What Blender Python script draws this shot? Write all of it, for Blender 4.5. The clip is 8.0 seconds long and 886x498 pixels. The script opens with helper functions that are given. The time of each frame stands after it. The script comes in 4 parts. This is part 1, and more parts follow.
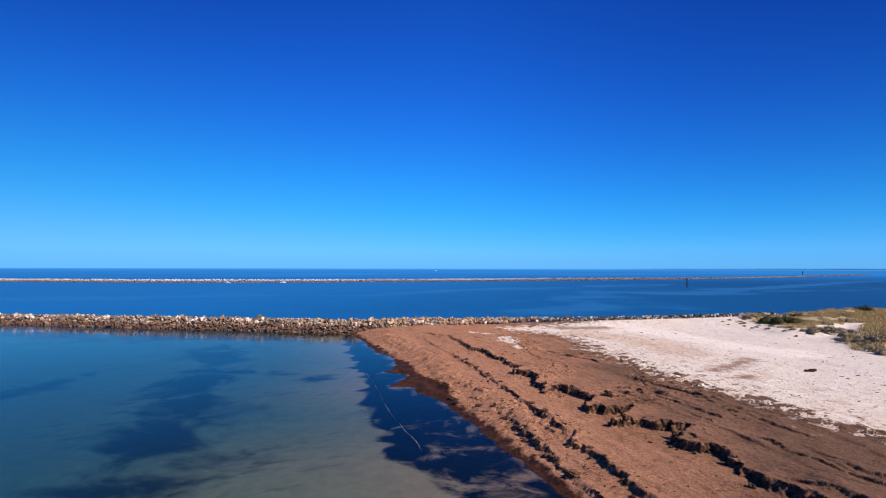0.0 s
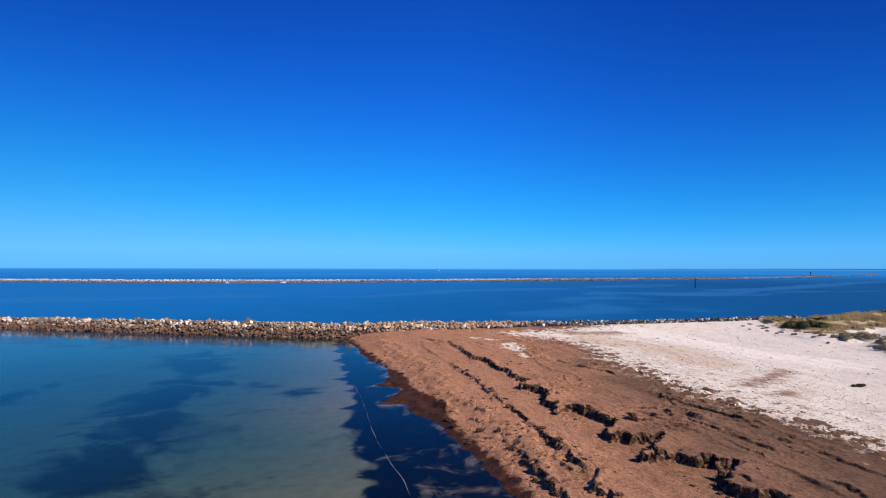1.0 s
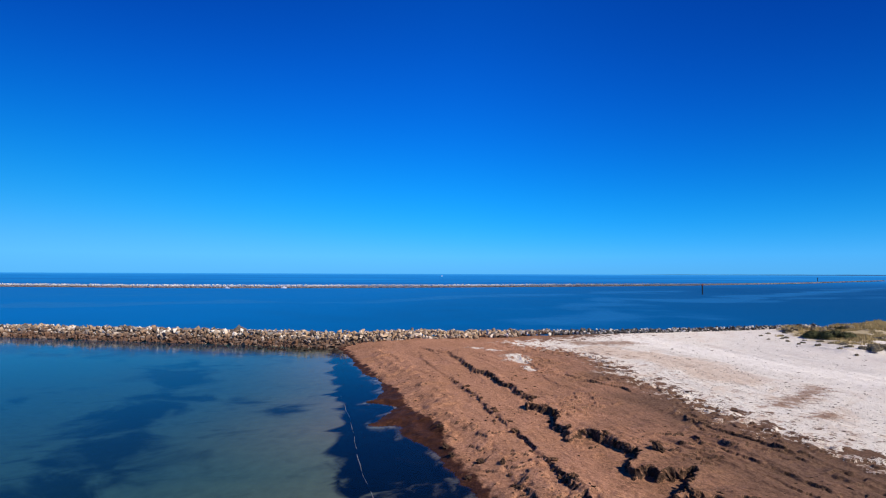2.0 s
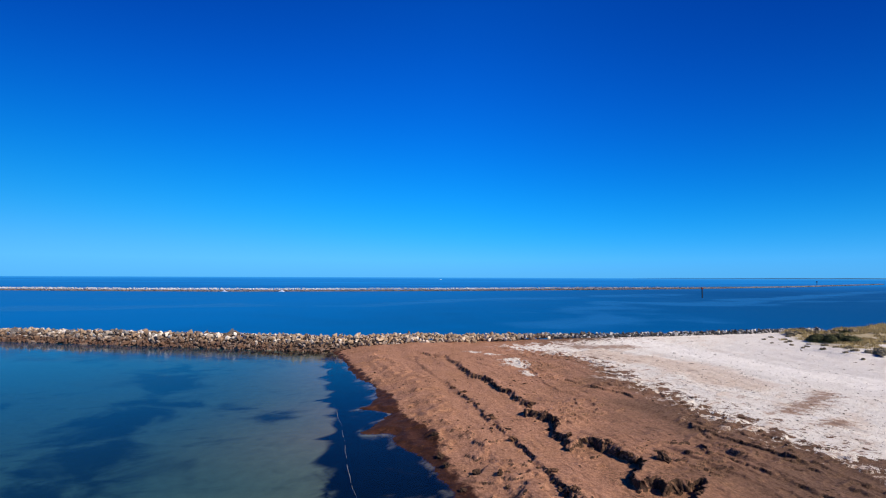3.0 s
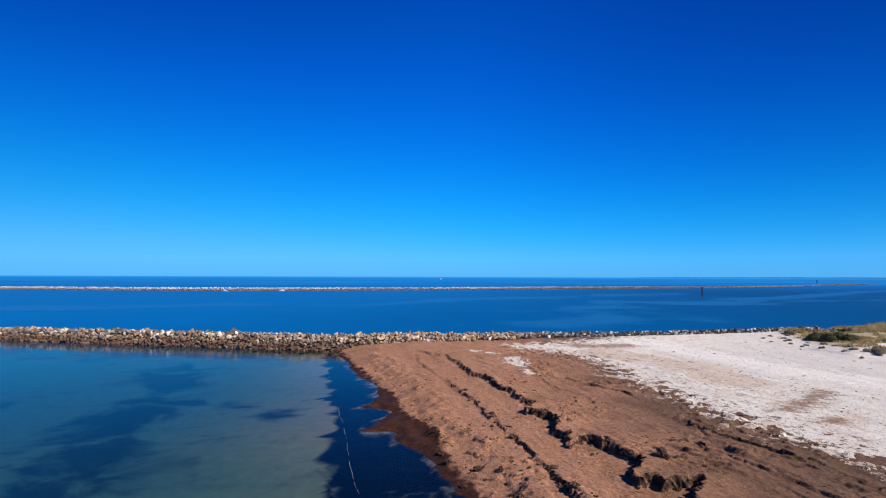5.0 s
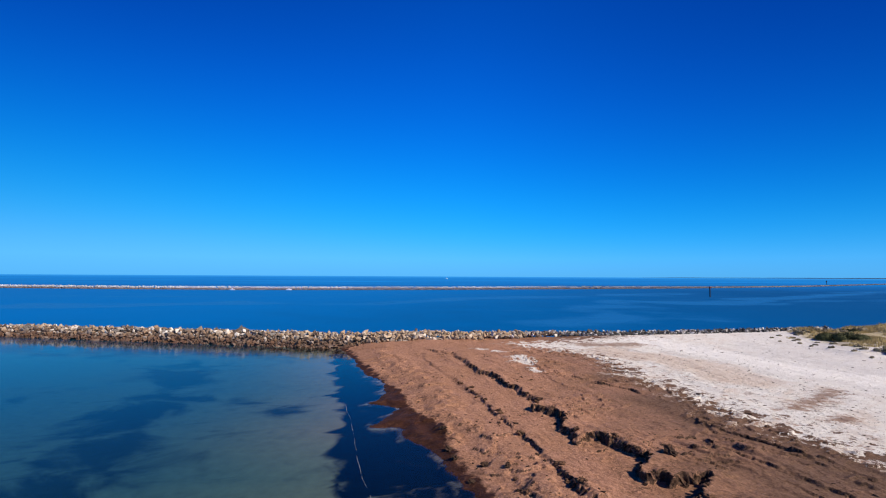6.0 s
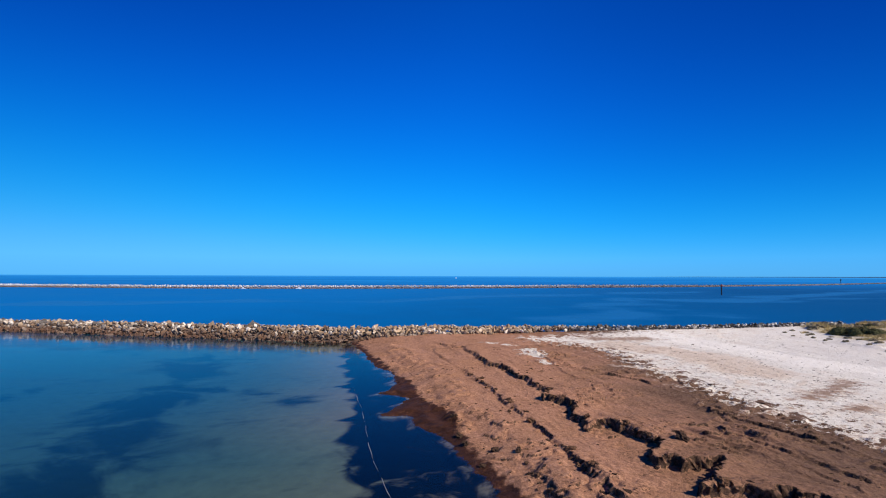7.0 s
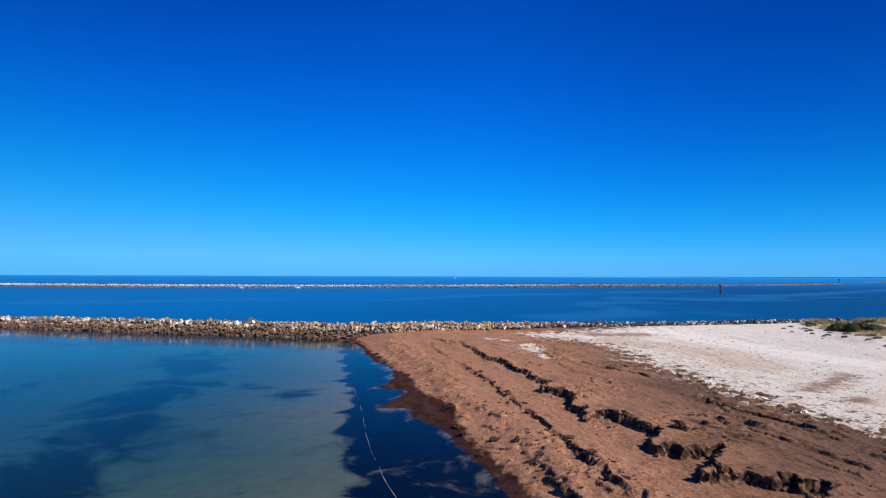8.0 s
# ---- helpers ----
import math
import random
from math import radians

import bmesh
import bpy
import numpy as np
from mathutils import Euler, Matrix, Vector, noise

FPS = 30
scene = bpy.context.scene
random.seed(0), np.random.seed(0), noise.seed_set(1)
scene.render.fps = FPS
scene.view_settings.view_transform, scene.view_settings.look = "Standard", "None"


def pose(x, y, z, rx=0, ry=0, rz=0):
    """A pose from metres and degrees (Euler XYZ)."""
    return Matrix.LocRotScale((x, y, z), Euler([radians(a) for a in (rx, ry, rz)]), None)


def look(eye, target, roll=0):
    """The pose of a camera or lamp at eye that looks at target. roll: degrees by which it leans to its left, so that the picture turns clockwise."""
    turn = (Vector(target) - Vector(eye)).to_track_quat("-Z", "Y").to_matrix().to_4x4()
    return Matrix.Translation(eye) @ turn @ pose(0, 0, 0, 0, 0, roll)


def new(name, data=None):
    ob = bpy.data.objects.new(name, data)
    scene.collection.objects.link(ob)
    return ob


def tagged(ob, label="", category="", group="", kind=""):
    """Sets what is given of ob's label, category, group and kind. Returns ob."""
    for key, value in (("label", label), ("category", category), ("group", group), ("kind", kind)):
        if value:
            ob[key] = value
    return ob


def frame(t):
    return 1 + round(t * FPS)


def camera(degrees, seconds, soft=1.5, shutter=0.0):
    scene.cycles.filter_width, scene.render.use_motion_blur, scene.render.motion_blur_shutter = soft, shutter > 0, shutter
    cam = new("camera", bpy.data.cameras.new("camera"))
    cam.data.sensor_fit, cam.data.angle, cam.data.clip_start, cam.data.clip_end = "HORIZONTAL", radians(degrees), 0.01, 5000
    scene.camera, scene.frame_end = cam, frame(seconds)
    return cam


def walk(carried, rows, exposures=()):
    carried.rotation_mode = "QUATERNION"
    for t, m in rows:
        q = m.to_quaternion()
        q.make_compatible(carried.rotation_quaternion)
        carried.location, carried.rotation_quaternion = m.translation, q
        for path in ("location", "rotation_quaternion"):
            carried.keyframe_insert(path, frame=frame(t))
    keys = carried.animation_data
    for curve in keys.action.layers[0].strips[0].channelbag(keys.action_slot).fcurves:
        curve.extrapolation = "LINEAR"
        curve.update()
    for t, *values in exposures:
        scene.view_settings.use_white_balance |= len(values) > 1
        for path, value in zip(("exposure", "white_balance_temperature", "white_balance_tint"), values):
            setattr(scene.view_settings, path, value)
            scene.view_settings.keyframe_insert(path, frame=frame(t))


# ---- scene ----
cam = camera(82.7, 8.0, soft=1.1)

PATH = [
    (0, (1.872, -2.589, 15.217), (1.84, -0.591, 15.289), 0.1),
    (0.5, (2.158, 1.349, 15.224), (2.123, 3.348, 15.296), 0.1),
    (1, (2.475, 5.245, 15.299), (2.43, 7.243, 15.371), 0.1),
    (1.5, (2.684, 8.67, 15.392), (2.627, 10.668, 15.473), 0.2),
    (3, (3.208, 12.97, 15.14), (3.155, 14.966, 15.247), 0.2),
    (3.5, (3.233, 13.076, 15.017), (3.201, 15.073, 15.126), 0.2),
    (4, (3.221, 12.921, 15.005), (3.188, 14.917, 15.115), 0.3),
    (4.5, (3.177, 12.699, 15.114), (3.133, 14.695, 15.221), 0.2),
    (6, (3.039, 12.441, 14.843), (2.961, 14.437, 14.946), 0.3),
    (6.5, (2.966, 12.339, 14.355), (2.864, 14.334, 14.458), 0.2),
    (7, (2.933, 12.334, 13.785), (2.82, 14.329, 13.887), 0.2),
    (7.5, (2.983, 12.45, 13.255), (2.87, 14.444, 13.358), 0.2),
    (8, (2.999, 12.588, 12.928), (2.89, 14.583, 13.031), 0.2),
]
walk(cam, [(t, look(e, a, r)) for t, e, a, r in PATH], exposures=((0, 0.40, 7050, 20), (0.7, 0.39, 7000, 18), (1.5, 0.35, 6650, 13), (2.5, 0.32, 6500, 11), (8, 0.32, 6500, 11)))

# ---- world, sun, exposure ----
SUN_EL, SUN_AZ = 38.0, 116.0
world = bpy.data.worlds.new("world")
scene.world = world
world.use_nodes = True
wn, wl = world.node_tree.nodes, world.node_tree.links
sky = wn.new("ShaderNodeTexSky")
sky.sky_type = "NISHITA"
sky.sun_disc = False
sky.sun_elevation, sky.sun_rotation = radians(SUN_EL), radians(SUN_AZ)
sky.air_density, sky.dust_density, sky.ozone_density = 0.6, 0.0, 2.5
sky.altitude = 20
# the deep blue of this sky: each channel of its light graded through its own soft knee
apart, whole = wn.new("ShaderNodeSeparateColor"), wn.new("ShaderNodeCombineColor")
wl.new(sky.outputs[0], apart.inputs[0])
for channel, (gain, power, knee) in enumerate(((1.55, 4.0, 0.028), (6.9, 2.0, 0.094), (12.3, 2.5, 0.034))):
    steps = []
    for operation, value in (("MULTIPLY", 0.1), ("POWER", power), ("ADD", knee), ("DIVIDE", None), ("MULTIPLY", gain)):
        node = wn.new("ShaderNodeMath")
        node.operation = operation
        if operation == "DIVIDE":
            wl.new(steps[1].outputs[0], node.inputs[0])
            wl.new(steps[2].outputs[0], node.inputs[1])
        else:
            wl.new(steps[-1].outputs[0] if steps else apart.outputs[channel], node.inputs[0])
            node.inputs[1].default_value = value
        steps.append(node)
    wl.new(steps[-1].outputs[0], whole.inputs[channel])


def sky_axis(axis, sign=1.0):
    """How far a direction of the sky points along an axis, 0 to 1."""
    node = wn.new("ShaderNodeTexGradient")
    node.texture_mapping.mapping_x, node.texture_mapping.mapping_y, node.texture_mapping.mapping_z = axis, "NONE", "NONE"
    node.texture_mapping.scale = (sign, 1, 1)
    return node.outputs["Fac"]


def sky_math(operation, a, b):
    node = wn.new("ShaderNodeMath")
    node.operation = operation
    for socket, v in zip(node.inputs, (a, b)):
        if isinstance(v, (int, float)):
            socket.default_value = v
        else:
            wl.new(v, socket)
    return node.outputs[0]


# a lens vignette painted into the sky: darker with height, more to the east than to the west
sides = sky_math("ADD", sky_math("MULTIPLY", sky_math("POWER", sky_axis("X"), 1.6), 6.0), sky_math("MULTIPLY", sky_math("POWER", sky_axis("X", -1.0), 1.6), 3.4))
# overhead sky dimmed by hand so that shadows come out darker
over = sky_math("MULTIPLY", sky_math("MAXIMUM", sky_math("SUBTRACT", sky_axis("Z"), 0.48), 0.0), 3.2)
# painted haze: the sky is dulled close to the horizon
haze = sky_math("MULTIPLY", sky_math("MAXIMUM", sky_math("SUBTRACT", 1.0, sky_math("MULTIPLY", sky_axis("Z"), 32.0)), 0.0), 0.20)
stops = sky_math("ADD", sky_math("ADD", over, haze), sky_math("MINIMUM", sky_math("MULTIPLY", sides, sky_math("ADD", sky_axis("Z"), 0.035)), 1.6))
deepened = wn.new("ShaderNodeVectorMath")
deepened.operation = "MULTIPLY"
dimming = wn.new("ShaderNodeCombineColor")
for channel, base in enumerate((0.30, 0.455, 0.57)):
    wl.new(sky_math("POWER", base, stops), dimming.inputs[channel])
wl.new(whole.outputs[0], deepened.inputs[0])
wl.new(dimming.outputs[0], deepened.inputs[1])
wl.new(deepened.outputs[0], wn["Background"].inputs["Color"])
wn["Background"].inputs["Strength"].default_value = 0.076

sun_dir = Vector((math.sin(radians(SUN_AZ)) * math.cos(radians(SUN_EL)), math.cos(radians(SUN_AZ)) * math.cos(radians(SUN_EL)), math.sin(radians(SUN_EL))))
sun = new("sun", bpy.data.lights.new("sun", "SUN"))
sun.data.energy, sun.data.angle, sun.data.color = 4.25, radians(0.5), (1.0, 0.88, 0.74)
sun.matrix_world = look(sun_dir * 200, (0, 0, 0))
scene.view_settings.exposure = 0.0


# ---- materials ----
class Surface:
    """A node material under construction."""

    def __init__(self, name):
        self.m = bpy.data.materials.new(name)
        self.m.use_nodes = True
        self.t = self.m.node_tree
        self.out = self.t.nodes["Material Output"]
        self.b = self.t.nodes["Principled BSDF"]

    def n(self, kind, inputs=(), attribute_name="", operation="", blend_type="", interpolation_type=""):
        node = self.t.nodes.new(kind)
        if attribute_name:
            node.attribute_name = attribute_name
        if operation:
            node.operation = operation
        if blend_type:
            node.data_type, node.blend_type = "RGBA", blend_type
        if interpolation_type:
            node.interpolation_type = interpolation_type
        for k, v in dict(inputs).items():
            self.put(node.inputs[k], v)
        return node

    def put(self, socket, v):
        if isinstance(v, bpy.types.NodeSocket):
            self.t.links.new(v, socket)
        else:
            socket.default_value = v

    def coord(self, scale=(1, 1, 1), rot=0.0):
        g = self.n("ShaderNodeNewGeometry")
        turned = self.n("ShaderNodeMapping", {"Vector": g.outputs["Position"], "Rotation": (0, 0, rot)})
        return self.n("ShaderNodeMapping", {"Vector": turned.outputs[0], "Scale": scale}).outputs[0]

    def noise(self, scale, detail=4, rough=0.55, vec=None, warp=0.0):
        return self.n("ShaderNodeTexNoise", {"Vector": vec or self.coord(), "Scale": scale, "Detail": detail, "Roughness": rough, "Distortion": warp}).outputs["Fac"]

    def attr(self, name):
        return self.n("ShaderNodeAttribute", attribute_name=name).outputs["Fac"]

    def math(self, op, a, b=0.0, c=0.0):
        node = self.n("ShaderNodeMath", operation=op)
        for i, v in enumerate((a, b, c)):
            self.put(node.inputs[i], v)
        return node.outputs[0]

    def span(self, v, lo, hi, to0=0.0, to1=1.0):
        return self.n("ShaderNodeMapRange", {"Value": v, "From Min": lo, "From Max": hi, "To Min": to0, "To Max": to1}, interpolation_type="SMOOTHSTEP").outputs[0]

    def mix(self, f, a, b, blend="MIX"):
        node = self.n("ShaderNodeMix", blend_type=blend)
        for i, v in ((0, f), (6, a), (7, b)):
            if isinstance(v, tuple) and len(v) == 3:
                v = (*v, 1)
            self.put(node.inputs[i], v)
        return node.outputs[2]

    def ramp(self, v, stops):
        node = self.n("ShaderNodeValToRGB", {"Fac": v})
        el = node.color_ramp.elements
        while len(el) < len(stops):
            el.new(0.5)
        for e, (p, c) in zip(el, stops):
            e.position, e.color = p, (*c, 1)
        return node.outputs[0]

    def bump(self, h, strength, dist, normal=None):
        ins = {"Height": h, "Strength": strength, "Distance": dist}
        if normal:
            ins["Normal"] = normal
        return self.n("ShaderNodeBump", ins).outputs[0]

    def finish(self, color, rough, normal=None, spec=0.3):
        self.put(self.b.inputs["Base Color"], color if not isinstance(color, tuple) else (*color, 1))
        self.put(self.b.inputs["Roughness"], rough)
        self.put(self.b.inputs["Specular IOR Level"], spec)
        if normal:
            self.put(self.b.inputs["Normal"], normal)
        return self.m


def ground_material():
    s = Surface("beach_and_seabed")
    fine = s.noise(5.0, 6, 0.65)
    mid = s.noise(0.9, 5, 0.6)
    broad = s.noise(0.16, 4)
    speck = s.noise(11.0, 3, 0.7)
    shore, sand, band, weed = s.attr("shore"), s.attr("sand"), s.attr("band"), s.attr("weed")
    # matted wrack: fibres and faint combing along the beach
    combed = s.noise(1.0, 6, 0.7, s.coord((1.7, 0.55, 1), radians(-24)), 0.5)
    matted = s.noise(2.3, 6, 0.75, None, 0.3)
    dry = s.ramp(s.math("MULTIPLY_ADD", combed, 0.45, s.math("MULTIPLY", matted, 0.55)), [(0.30, (0.265, 0.130, 0.077)), (0.47, (0.395, 0.208, 0.130)), (0.56, (0.448, 0.242, 0.153)), (0.70, (0.552, 0.307, 0.202))])
    dry = s.mix(s.span(broad, 0.38, 0.66, 0, 0.7), dry, s.mix(0.5, dry, (0.36, 0.185, 0.095)), "MIX")
    dry = s.mix(s.span(speck, 0.58, 0.72, 0, 0.5), dry, (0.12, 0.055, 0.028))
    # older, greyer wrack up the beach, more to the south, with lens vignette and ridge shade painted in
    north = s.n("ShaderNodeSeparateXYZ", {0: s.n("ShaderNodeNewGeometry").outputs["Position"]}).outputs[1]
    dry = s.mix(s.span(s.math("ADD", s.math("MULTIPLY_ADD", broad, 16.0, s.math("ADD", shore, -8.0)), s.math("MULTIPLY_ADD", north, -0.35, 21.7)), 11, 30, 0, 0.95), dry, s.mix(0.84, dry, (0.096, 0.066, 0.048)))
    grit = s.noise(3.4, 7, 0.85, s.coord((1.3, 0.8, 1), radians(-24)))
    dry = s.mix(0.65, dry, s.ramp(grit, [(0.36, (0.16, 0.16, 0.16)), (0.64, (0.84, 0.84, 0.84))]), "OVERLAY")
    straw = s.noise(1.6, 7, 0.72, s.coord((0.7, 1.9, 1), radians(14)), 0.9)
    dry = s.mix(s.math("MULTIPLY", s.span(straw, 0.57, 0.68, 0, 0.6), s.span(shore, 14, 5, 0.25, 1.0)), dry, (0.60, 0.37, 0.24))
    crack = s.math("ABSOLUTE", s.math("ADD", s.noise(0.7, 6, 0.62, s.coord((0.75, 1.5, 1), radians(-8)), 0.6), -0.5))
    dry = s.mix(s.math("MULTIPLY", s.span(crack, 0.022, 0.004, 0, 0.8), s.span(s.noise(0.32, 3), 0.50, 0.62)), dry, (0.075, 0.04, 0.024))
    # compact wrack laid bare in the scarps, with shade painted in: steep faces nearly black
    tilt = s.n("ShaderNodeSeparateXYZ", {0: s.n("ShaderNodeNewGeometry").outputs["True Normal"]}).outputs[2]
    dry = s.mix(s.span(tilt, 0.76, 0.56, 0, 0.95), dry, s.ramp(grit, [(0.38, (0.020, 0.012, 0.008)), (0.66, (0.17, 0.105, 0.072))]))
    wet = s.ramp(mid, [(0.3, (0.026, 0.010, 0.006)), (0.7, (0.088, 0.034, 0.018))])
    wet = s.mix(s.span(matted, 0.55, 0.68, 0, 0.5), wet, (0.20, 0.095, 0.05))
    edge = s.math("ADD", s.attr("wet"), s.math("MULTIPLY_ADD", mid, 3.4, -1.7))
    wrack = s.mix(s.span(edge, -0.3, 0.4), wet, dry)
    # pale sand with brown litter
    pale = s.ramp(fine, [(0.25, (0.77, 0.735, 0.665)), (0.75, (0.88, 0.865, 0.815))])
    # flats darkened by trodden-in litter, and drifts of clean blown sand
    tone = s.math("MULTIPLY_ADD", s.noise(0.16, 7, 0.66, s.coord((1, 1.7, 1), radians(-50)), 0.5), 1.7, s.math("ADD", s.attr("tone"), -0.80))
    pale = s.mix(s.span(tone, 0.15, -0.40, 0, 0.8), pale, s.mix(fine, (0.60, 0.48, 0.39), (0.76, 0.65, 0.54)))
    pale = s.mix(s.span(sand, 10, 30, 0, 0.75), pale, s.mix(fine, (0.66, 0.64, 0.615), (0.80, 0.785, 0.755)))
    pale = s.mix(s.span(tone, 0.25, 0.55, 0, 0.85), pale, (0.90, 0.88, 0.83))
    streak = s.noise(0.55, 8, 0.74, s.coord((1.1, 1.0, 1), radians(-50)), 0.2)
    pale = s.mix(s.math("MULTIPLY", s.span(streak, 0.54, 0.64, 0, 0.85), s.span(sand, 2.0, 18.0, 1.0, 0.06)), pale, (0.33, 0.19, 0.12))
    pale = s.mix(s.math("MULTIPLY", s.span(s.noise(2.6, 4, 0.75), 0.60, 0.66, 0, 0.8), s.span(sand, 0, 40, 1.0, 0.40)), pale, (0.16, 0.10, 0.065))
    pale = s.mix(0.5, pale, s.ramp(s.noise(0.8, 9, 0.8, s.coord((1, 1.7, 1), radians(-50)), 0.4), [(0.38, (0.36, 0.35, 0.33)), (0.60, (0.60, 0.60, 0.60))]), "OVERLAY")
    litter = s.math("ADD", s.attr("litter"), s.math("MULTIPLY_ADD", s.noise(1.3, 8, 0.8, s.coord((0.7, 1.4, 1), radians(20)), 0.5), 4.4, -2.2))
    pale = s.mix(s.span(litter, 0.45, 0.85, 0, 0.85), pale, (0.29, 0.175, 0.115))
    veg = s.math("ADD", s.attr("veg"), s.math("MULTIPLY_ADD", s.noise(0.35, 6, 0.7), 16.0, -8.0))
    pale = s.mix(s.span(veg, 2.0, 6.0, 0, 0.85), pale, s.ramp(matted, [(0.35, (0.27, 0.22, 0.10)), (0.6, (0.48, 0.39, 0.21))]))
    sandmask = s.math("ADD", sand, s.math("MULTIPLY_ADD", streak, 42.0, -21.0))
    sandmask = s.math("ADD", sandmask, s.math("MULTIPLY_ADD", fine, 3.0, -1.5))
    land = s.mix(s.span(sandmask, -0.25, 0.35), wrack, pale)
    # seabed: rippled sand, dark seagrass litter along the shore and in drifts
    bed = s.ramp(mid, [(0.3, (0.205, 0.152, 0.124)), (0.7, (0.262, 0.196, 0.160))])
    shaped = s.noise(0.17, 5, 0.50, s.coord((0.9, 1.25, 1), radians(15)), 0.9)
    bandmask = s.span(s.math("ADD", band, s.math("MULTIPLY_ADD", shaped, 7.5, -3.75)), -0.4, 0.7)
    dark = s.mix(mid, (0.001, 0.003, 0.008), (0.004, 0.008, 0.015))
    drift = s.noise(0.13, 6, 0.58, s.coord((0.85, 1.1, 1), radians(20)), 0.5)
    drifts = s.span(s.math("ADD", weed, s.math("MULTIPLY_ADD", drift, 36.0, -18.0)), -3.0, 5.0, 0, 0.96)
    bed = s.mix(drifts, bed, s.mix(mid, (0.008, 0.015, 0.018), (0.036, 0.037, 0.032)))
    flecks = s.noise(0.40, 4, 0.5, s.coord((0.55, 1.3, 1), radians(-16)), 0.6)
    bed = s.mix(s.math("MULTIPLY", s.span(flecks, 0.58, 0.70, 0, 0.5), s.span(weed, -14, 2, 0.25, 1.0)), bed, (0.012, 0.022, 0.022))
    bed = s.mix(bandmask, bed, dark)
    swirl = s.noise(0.30, 8, 0.66, s.coord((0.9, 1.15, 1), radians(20)), 0.5)
    silt = s.math("MULTIPLY", s.span(s.math("MULTIPLY_ADD", s.attr("silt"), 0.22, swirl), 0.58, 0.80, 0, 0.9), s.span(s.attr("silt"), 0.0, 0.25))
    bed = s.mix(silt, bed, (0.25, 0.182, 0.158))
    rim = s.math("ADD", shore, s.math("MULTIPLY_ADD", shaped, 2.4, -1.2))
    bed = s.mix(s.math("MULTIPLY", s.span(rim, -0.9, -0.2), s.span(swirl, 0.46, 0.60, 0.0, 0.7)), bed, (0.23, 0.20, 0.18))
    pool = s.math("MULTIPLY", s.span(rim, -1.7, -0.6), s.math("MULTIPLY", s.attr("pool"), s.span(swirl, 0.50, 0.64, 0.0, 0.5)))
    bed = s.mix(pool, bed, (0.36, 0.32, 0.29))
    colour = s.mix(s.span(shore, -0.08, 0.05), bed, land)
    dry_land = s.span(shore, -0.3, 0.2)
    bumps = s.bump(fine, s.math("MULTIPLY_ADD", dry_land, 0.9, 0.1), 0.11, s.bump(matted, s.math("MULTIPLY_ADD", dry_land, 0.55, 0.15), 0.25))
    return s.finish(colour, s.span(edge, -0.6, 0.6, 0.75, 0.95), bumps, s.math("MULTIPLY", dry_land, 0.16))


def lagoon_material():
    """Clear shallow water: the bed shows through, dimmed channel by channel with the depth."""
    s = Surface("lagoon_water")
    s.t.nodes.remove(s.b)
    ripples = s.noise(1.0, 5, 0.6, s.coord((0.55, 1.3, 1), radians(12)), 0.5)
    chop = s.noise(4.5, 3, 0.6, s.coord((0.7, 1.4, 1), radians(-8)))
    nrm = s.bump(chop, 0.02, 0.04, s.bump(ripples, 0.05, 0.22))
    depth = s.attr("depth")
    through_water = s.n("ShaderNodeCombineColor", {k: s.math("POWER", base, depth) for k, base in ((0, 0.26), (1, 0.62), (2, 0.74))})
    see = s.n("ShaderNodeBsdfTransparent", {"Color": through_water.outputs[0]})
    haze = s.n("ShaderNodeBsdfDiffuse", {"Color": (0.005, 0.074, 0.182, 1)})
    body = s.n("ShaderNodeMixShader", {0: s.span(depth, 0.9, 3.0, 0.015, 0.45), 1: see.outputs[0], 2: haze.outputs[0]})
    wind = s.noise(1.0, 5, 0.6, s.coord((0.03, 0.12, 1), radians(6)), 0.6)
    gloss = s.n("ShaderNodeBsdfGlossy", {"Color": (1, 1, 1, 1), "Roughness": s.span(wind, 0.38, 0.62, 0.05, 0.16), "Normal": nrm})
    fres = s.math("MULTIPLY", s.math("POWER", s.n("ShaderNodeFresnel", {"IOR": 1.333, "Normal": nrm}).outputs[0], 1.32), 1.0)
    top = s.n("ShaderNodeMixShader", {0: fres, 1: body.outputs[0], 2: gloss.outputs[0]})
    s.t.links.new(top.outputs[0], s.out.inputs["Surface"])
    return s.m


